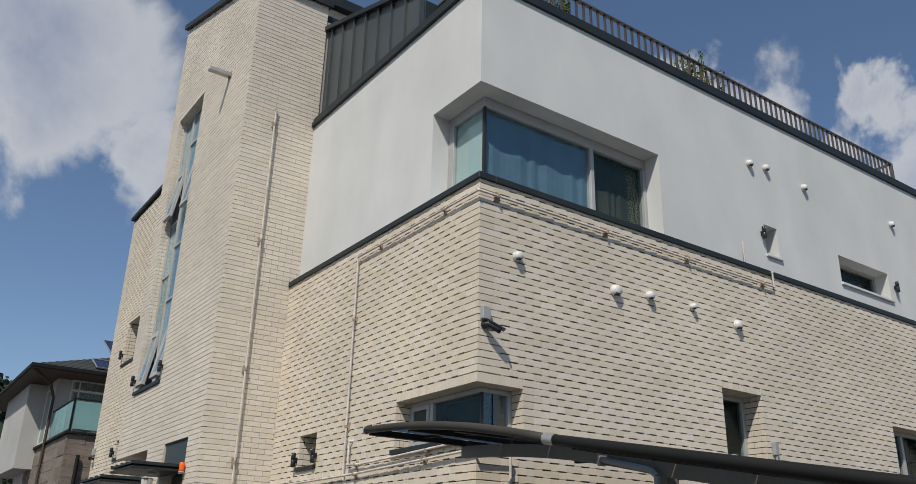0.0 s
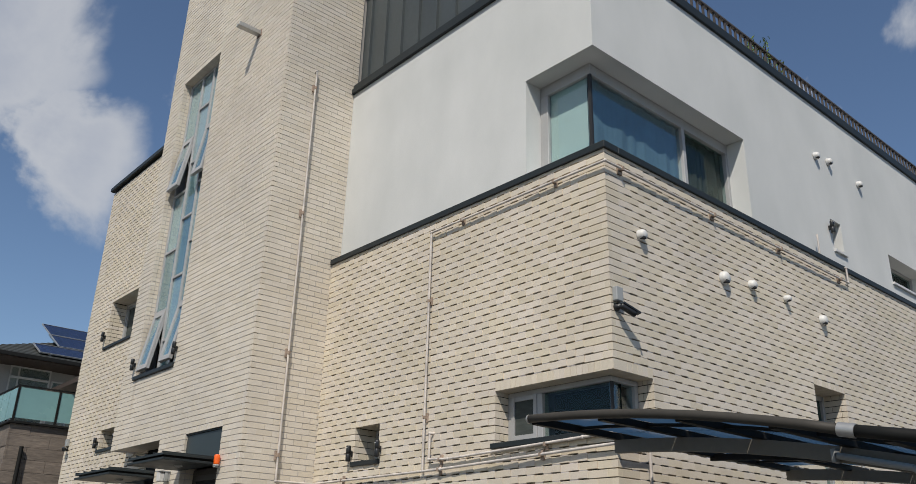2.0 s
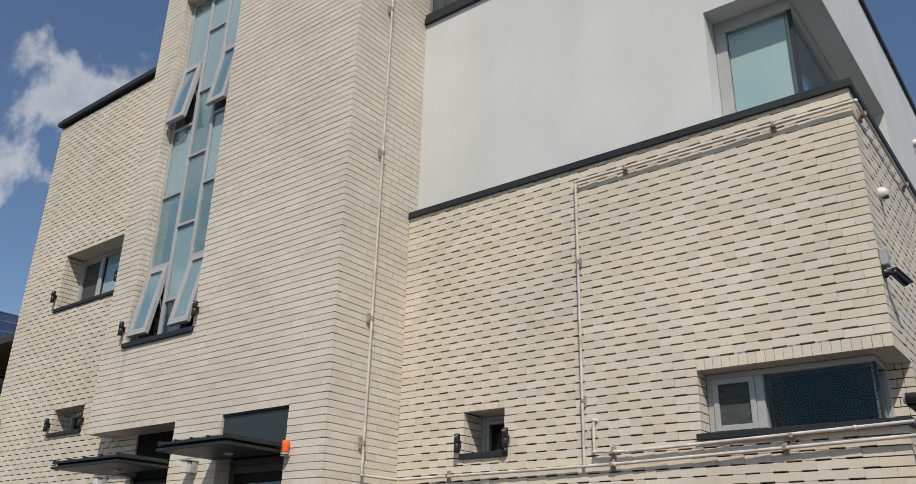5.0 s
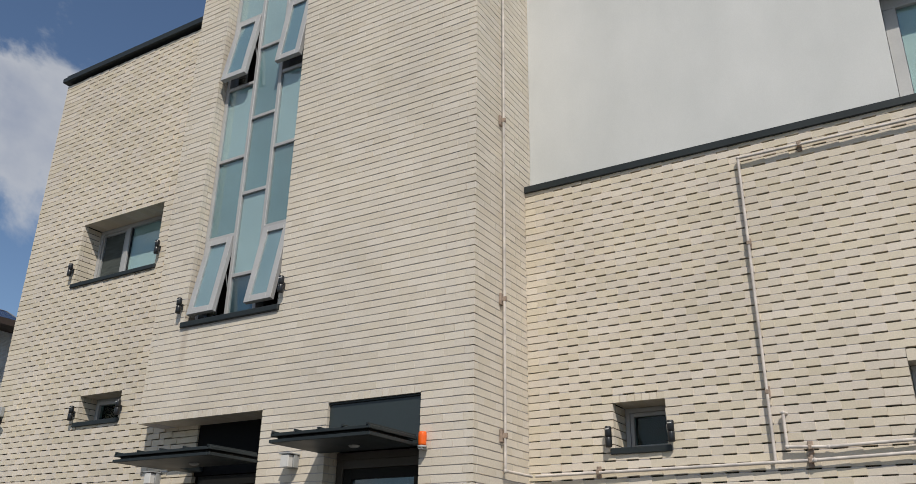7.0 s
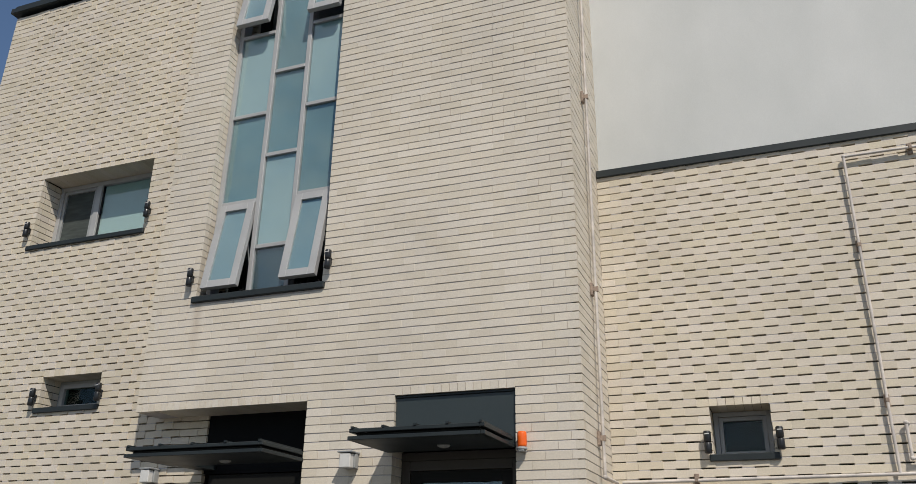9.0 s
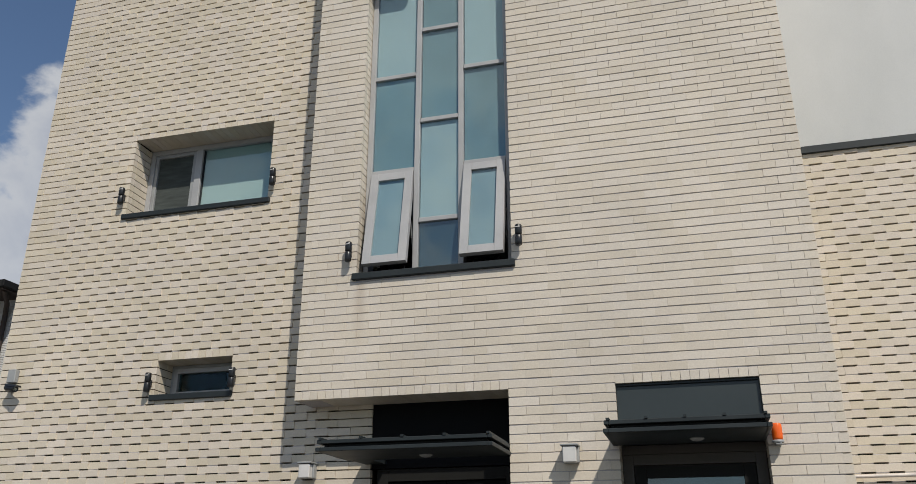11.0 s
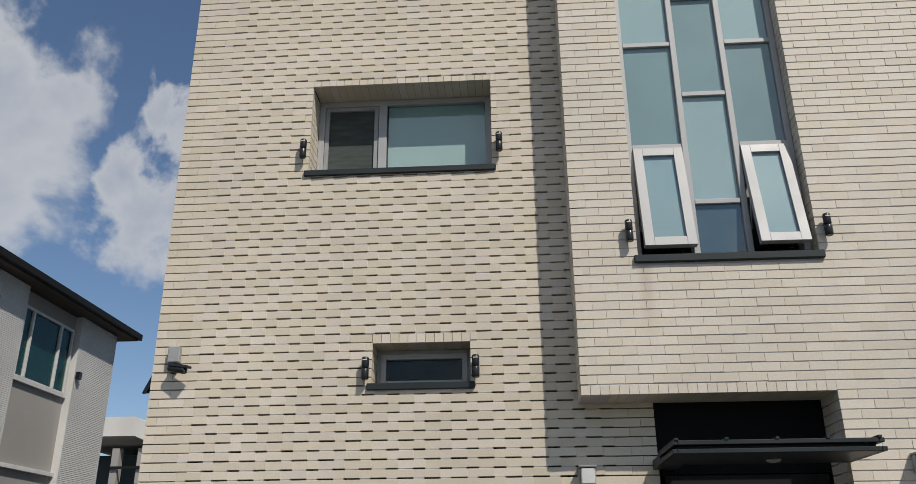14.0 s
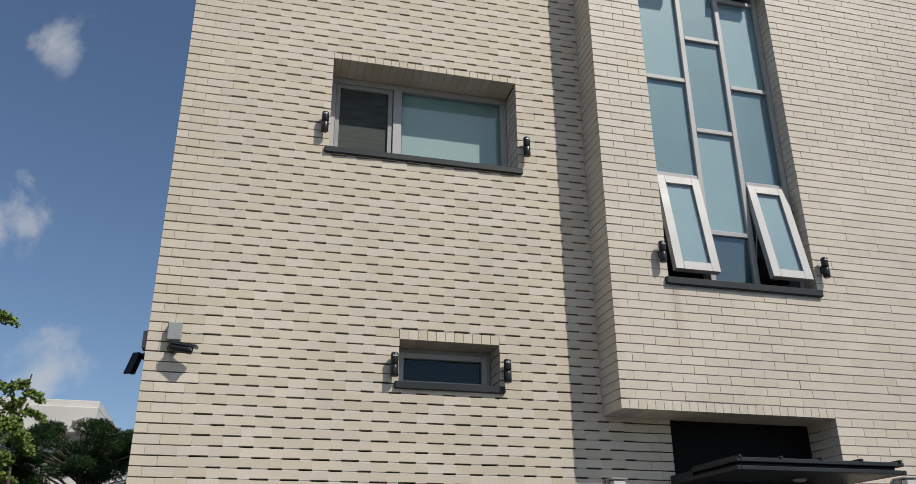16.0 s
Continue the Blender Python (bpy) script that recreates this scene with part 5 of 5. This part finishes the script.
# split stone courses on the two faces that show
for facing, a0, a1 in (("south", 4.83, 9.5), ("west", -31.0, -25.07)):
    bm = bmesh.new()
    z, k = GROUND, 0
    while z < 4.94:
        u = a0 - (0.5 if k % 2 else 0.0)
        while u < a1:
            p, q = max(u, a0), min(u + 1.0, a1)
            if q - p > 0.04:
                d = rng.uniform(0.0, 0.02)
                if facing == "south":
                    box(bm, p + 0.003, q - 0.003, 25.07 + d, 25.12, z + 0.003, min(z + 0.296, 4.99))
                else:
                    box(bm, 4.83 + d, 4.88, -q + 0.003, -p - 0.003, z + 0.003, min(z + 0.296, 4.99))
            u += 1.0
        z, k = z + 0.3, k + 1
    part("stone_wall", bm, STONE, house, "brown split-stone courses", "stuff")
boxes("balcony_edge", [(4.76, 12.0, 25.0, 25.25, 5.0, 5.06), (4.76, 5.0, 25.251, 31.0, 5.0, 5.06)], STEEL_DARK, house, b=0.006)
boxes("balcony_floor", [(5.001, 12.0, 25.251, 28.2, 5.0, 5.03)], CONCRETE, house)
for i in range(5):
    x = 4.86 + 1.0 * i
    boxes("balustrade_glass", [(x + 0.03, x + 0.97, 25.06, 25.072, 5.14, 5.9)], TEAL_GLASS, house)
    boxes("balustrade_post", [(x - 0.025, x + 0.025, 25.04, 25.09, 5.06, 5.93)], STEEL_DARK, house, b=0.004)
    if i < 4:
        y = 25.1 + 0.7 * i
        boxes("balustrade_glass", [(4.85, 4.862, y + 0.02, y + 0.68, 5.14, 5.9)], TEAL_GLASS, house)
        boxes("balustrade_post", [(4.862, 4.90, y - 0.015, y + 0.015, 5.06, 5.93)], STEEL_DARK, house, b=0.004)
boxes("hand_rail", [(4.83, 9.0, 25.045, 25.085, 5.93, 5.965), (4.83, 4.87, 25.086, 27.9, 5.93, 5.965)], STEEL_DARK, house, b=0.004)
boxes("upper_wall", [(4.85, 12.0, 28.2, 33.0, 5.03, 7.02)], PALE_GREY, house)
boxes("west_bay", [(4.32, 5.3, 29.7, 34.0, 4.4, 7.02)], PALE_GREY, house)
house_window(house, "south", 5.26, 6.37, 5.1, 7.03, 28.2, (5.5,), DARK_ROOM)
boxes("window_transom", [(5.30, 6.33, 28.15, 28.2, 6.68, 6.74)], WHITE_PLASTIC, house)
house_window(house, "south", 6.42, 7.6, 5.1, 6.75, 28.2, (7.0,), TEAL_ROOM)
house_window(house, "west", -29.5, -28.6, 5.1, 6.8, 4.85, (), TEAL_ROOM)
hip_roof(house, 3.92, 13.0, 27.0, 36.5, 7.03, 0.40)
bm = bmesh.new()
tube(bm, [(4.0, 27.2, 7.02), (4.6, 27.8, 6.75), (4.78, 28.0, 6.4), (4.78, 28.0, GROUND)], 0.045, 8)
part("downpipe", bm, WOOD_EAVE, house, "brown downpipe")
bm = bmesh.new()
tube(bm, [(5.18, 24.98, 4.45), (5.18, 24.98, GROUND)], 0.05, 10)
part("flue_pipe", bm, STEEL_DARK, house)
for y, z, pitch, y_len, x0, n in ((27.3, 7.32, 25, 1.05, 5.7, 3), (28.3, 7.80, 26, 1.35, 6.44, 3), (29.535, 8.405, 26, 1.35, 6.44, 3)):
    for i in range(n):
        panel = thing("solar_panel", pose(x0 + 1.62 * i, y, z, pitch, 0, 0), "blue solar panel with silver frame on the roof", "solar panel", "solar panels")
        boxes("frame", [(0, 1.58, 0, 0.03, 0, 0.035), (0, 1.58, y_len - 0.03, y_len, 0, 0.035), (0, 0.03, 0.031, y_len - 0.031, 0, 0.035), (1.55, 1.58, 0.031, y_len - 0.031, 0, 0.035)], GALV, panel)
        bm = bmesh.new()
        for a in range(8):
            for b in range(5):
                w, d = 1.52 / 8, (y_len - 0.06) / 5
                box(bm, 0.03 + a * w + 0.004, 0.03 + (a + 1) * w - 0.004, 0.03 + b * d + 0.004, 0.03 + (b + 1) * d - 0.004, 0.014, 0.022)
        part("cell_sheet", bm, SOLAR, panel)
        boxes("back_sheet", [(0.031, 1.549, 0.031, y_len - 0.031, 0.006, 0.012)], WHITE_PLASTIC, panel)
        boxes("rail", [(0.3, 0.34, 0.05, y_len - 0.05, -0.3, -0.001), (1.2, 1.24, 0.05, y_len - 0.05, -0.3, -0.001)], GALV, panel)

# house with ribbed siding behind the wing
second = thing("siding_house", Matrix(), "white house with ribbed siding, tall windows and dark hipped roof", "house", "neighbouring houses")
boxes("body", [(8.32, 11.9, 21.62, 28.0, GROUND, 6.1)], GREY_WALL, second)


def ribbed(name, facing, at, u0, u1, z0, z1, parent, depth):
    """Siding of narrow level ribs."""
    bm = bmesh.new()
    n = int((z1 - z0) / 0.028)
    h = (z1 - z0) / n
    outline = []
    for i in range(n):
        z = z0 + i * h
        outline += [(0.0, z), (-0.005, z + h * 0.2), (-0.005, z + h * 0.75), (0.0, z + h * 0.9)]
    pts = [(depth, z0)] + outline + [(0.0, z1), (depth, z1)]
    if facing == "south":
        prism(bm, [(at + d, z) for d, z in pts], "x", u0, u1)
    else:
        prism(bm, [(at + d, z) for d, z in pts], "y", u0, u1)
    return part(name, bm, SIDING, parent)


ribbed("siding_pier", "south", 21.5, 8.3, 9.1, GROUND, 6.1, second, 0.6)
ribbed("siding_pier", "south", 21.5, 10.70, 11.93, GROUND, 6.1, second, 0.6)
ribbed("siding_return", "west", 8.3, 21.52, 22.4, GROUND, 6.1, second, 0.015)
ribbed("siding_wall", "south", 22.4, 6.4, 8.3, GROUND, 6.2, second, 0.6)
house_window(second, "south", 9.20, 10.64, 4.80, 5.86, 21.6, (9.46, 10.26), TEAL_ROOM)
boxes("window_ledge", [(9.16, 10.68, 21.57, 21.61, 4.76, 4.80)], WHITE_PLASTIC, second, b=0.004)
boxes("base_ledge", [(9.12, 10.69, 21.56, 21.61, 3.56, 3.62)], WHITE_PLASTIC, second, b=0.004)
boxes("wall_light", [(10.72, 10.80, 21.42, 21.49, 5.08, 5.2)], BLACK_PLASTIC, second, b=0.005)
hip_roof(second, 7.75, 12.25, 21.27, 29.0, 6.10, 0.35)
boxes("side_eave", [(6.0, 7.69, 21.9, 27.0, 6.12, 6.24)], WOOD_EAVE, second)
bm = bmesh.new()
tube(bm, [(7.85, 21.33, 6.11), (8.12, 21.50, 5.98), (8.25, 21.62, 5.84), (8.25, 21.62, GROUND)], 0.04, 8)
part("downpipe", bm, WOOD_EAVE, second, "brown downpipe")

# pale flat-roofed building behind the trees
far = thing("flat_roofed_building", Matrix(), "white concrete building with a deep flat roof edge", "building")
boxes("roof_edge", [(32.0, 44.0, 21.9, 27.8, 7.6, 8.55)], CONCRETE, far, b=0.02)
bm = bmesh.new()
prism(bm, [(27.801, 7.05), (29.15, 7.05), (30.2, 7.5), (34.0, 7.5), (34.0, 8.3), (30.3, 8.3), (29.15, 7.8), (27.801, 7.8)], "x", 32.0, 44.0)
part("low_roof_edge", bm, CONCRETE, far)
boxes("roof_upstand", [(32.3, 44.0, 21.9, 27.0, 8.551, 8.85)], CONCRETE, far, b=0.02)
boxes("body", [(32.6, 44.0, 21.95, 27.2, GROUND, 7.6)], CONCRETE, far)
boxes("glazing", [(34.5, 44.0, 27.2, 34.0, GROUND, 7.04)], DARK_ROOM, far)
for i in range(4):
    boxes("column", [(32.3, 32.7, 27.6 + i * 1.1, 27.9 + i * 1.1, GROUND, 7.04)], GREY_WALL if i else CONCRETE, far)
boxes("balcony_rail", [(32.2, 32.3, 27.2, 31.2, 6.2, 6.3), (32.2, 32.3, 27.2, 31.2, 5.5, 5.6)], STEEL_DARK, far)
house_window(far, "west", -25.6, -24.2, 5.4, 7.0, 32.6, (-24.9,), DARK_ROOM)


# ---- trees ----
def limb(bm, pts, r0, r1, sides=7):
    n = len(pts) - 1
    for i in range(n):
        a, b = Vector(pts[i]), Vector(pts[i + 1])
        way = (b - a).normalized()
        s = way.cross(Vector((0.3, 0.2, 0.93)) if abs(way.z) < 0.9 else Vector((1, 0.1, 0))).normalized()
        t = way.cross(s)
        ra, rb = r0 + (r1 - r0) * i / n, r0 + (r1 - r0) * (i + 1) / n
        lo = [bm.verts.new(a + ra * (math.cos(k * math.tau / sides) * s + math.sin(k * math.tau / sides) * t)) for k in range(sides)]
        hi = [bm.verts.new(b + rb * (math.cos(k * math.tau / sides) * s + math.sin(k * math.tau / sides) * t)) for k in range(sides)]
        for k in range(sides):
            bm.faces.new((lo[k], lo[(k + 1) % sides], hi[(k + 1) % sides], hi[k])).smooth = True


def young_tree(x, y, top, crown_base, reach, seed, label, leaf, count):
    """A slim upright tree whose few drooping side branches are clad with leaves."""
    rng = random.Random(seed)
    ob = thing("young_tree", Matrix(), label, "tree", "young trees")
    bm = bmesh.new()
    stem = [(x + rng.uniform(-0.04, 0.04), y + rng.uniform(-0.04, 0.04), GROUND + (top - GROUND) * i / 8) for i in range(9)]
    limb(bm, stem, 0.07, 0.012)
    clumps = []
    for i in range(count):
        f = (i + rng.random()) / count
        z = crown_base + (top - 0.15 - crown_base) * f
        length = reach * (1.0 - 0.72 * f) * rng.uniform(0.6, 1.1)
        a = rng.uniform(0, math.tau)
        p0 = Vector((x, y, z))
        p1 = p0 + Vector((math.cos(a) * length * 0.5, math.sin(a) * length * 0.5, 0.16 * length))
        p2 = p0 + Vector((math.cos(a) * length, math.sin(a) * length, -0.30 * length))
        limb(bm, [p0, p1, p2], 0.018, 0.005, 5)
        for k in range(7):
            t = 0.15 + 0.85 * k / 6
            p = p0 * (1 - t) ** 2 + p1 * 2 * t * (1 - t) + p2 * t * t
            clumps.append((*p, 0.085 + 0.04 * rng.random(), 30))
    part("trunk", bm, BARK, ob)
    leaf_cloud("crown", clumps, leaf, LEAF, ob, seed, 0.8, 0.7)


young_tree(14.0, 20.97, 7.05, 3.6, 1.3, 21, "slim young ginkgo tree with drooping leafy branches", 0.034, 24)
young_tree(13.6, 20.1, 5.55, 2.6, 0.8, 22, "low young tree with fresh green leaves", 0.036, 20)


def pine_tree(x, y, top, seed):
    rng = random.Random(seed)
    ob = thing("pine_tree", Matrix(), "dark green garden pine with a flat layered crown", "tree")
    bm = bmesh.new()
    limb(bm, [(x, y, GROUND), (x + 0.1, y + 0.15, 1.8), (x, y - 0.1, 3.3), (x, y + 0.1, top - 0.5)], 0.16, 0.05)
    clumps = []
    for i in range(46):
        a, d = rng.uniform(0, math.tau), 1.45 * math.sqrt(rng.random())
        z = top - 0.25 - 0.55 * (d / 1.4) ** 2 - rng.choice((0.0, 0.0, 0.45, 0.9)) * rng.uniform(0.6, 1.2)
        p = Vector((x + math.cos(a) * d, y + math.sin(a) * d, z))
        limb(bm, [(x, y + 0.05, z - 0.55), ((x + p.x) / 2, (y + p.y) / 2, z - 0.22), tuple(p)], 0.03, 0.008, 5)
        clumps.append((*p, rng.uniform(0.26, 0.42), 800))
    part("trunk", bm, BARK, ob)
    leaf_cloud("crown", clumps, 0.05, PINE_LEAF, ob, seed, 0.5, 0.17)


pine_tree(18.0, 19.75, 5.75, 31)
pine_tree(18.6, 21.6, 4.75, 33)

# wooded hill far off
rng = random.Random(5)
bm = bmesh.new()
n = 26
grid = []
for i in range(n):
    row = []
    for j in range(n):
        x, y = -70 + 140 * i / (n - 1), 130 + 120 * j / (n - 1)
        d = math.hypot((x - 2) / 62, (y - 185) / 52)
        row.append(bm.verts.new((x, y, GROUND - 1 + 35 * max(0.0, 1 - d * d) + rng.uniform(0, 1.2))))
    grid.append(row)
for i in range(n - 1):
    for j in range(n - 1):
        bm.faces.new((grid[i][j], grid[i + 1][j], grid[i + 1][j + 1], grid[i][j + 1]))
hill = tagged(part("backdrop_hill", bm, HILL_LEAF), "dark green wooded hill in the distance", "hill", "", "structure")
clumps = []
for i in range(420):
    x, y = rng.uniform(-45, 50), rng.uniform(140, 200)
    d = math.hypot((x - 2) / 62, (y - 185) / 52)
    if d < 1:
        clumps.append((x, y, GROUND + 34 * (1 - d * d) + 1.0, rng.uniform(1.6, 3.2), 60))
woods = leaf_cloud("woods", clumps, 0.7, HILL_LEAF, None, 8, 0.8, 0.7)
tagged(woods, "dark green trees covering the hill", "woods", "", "stuff")
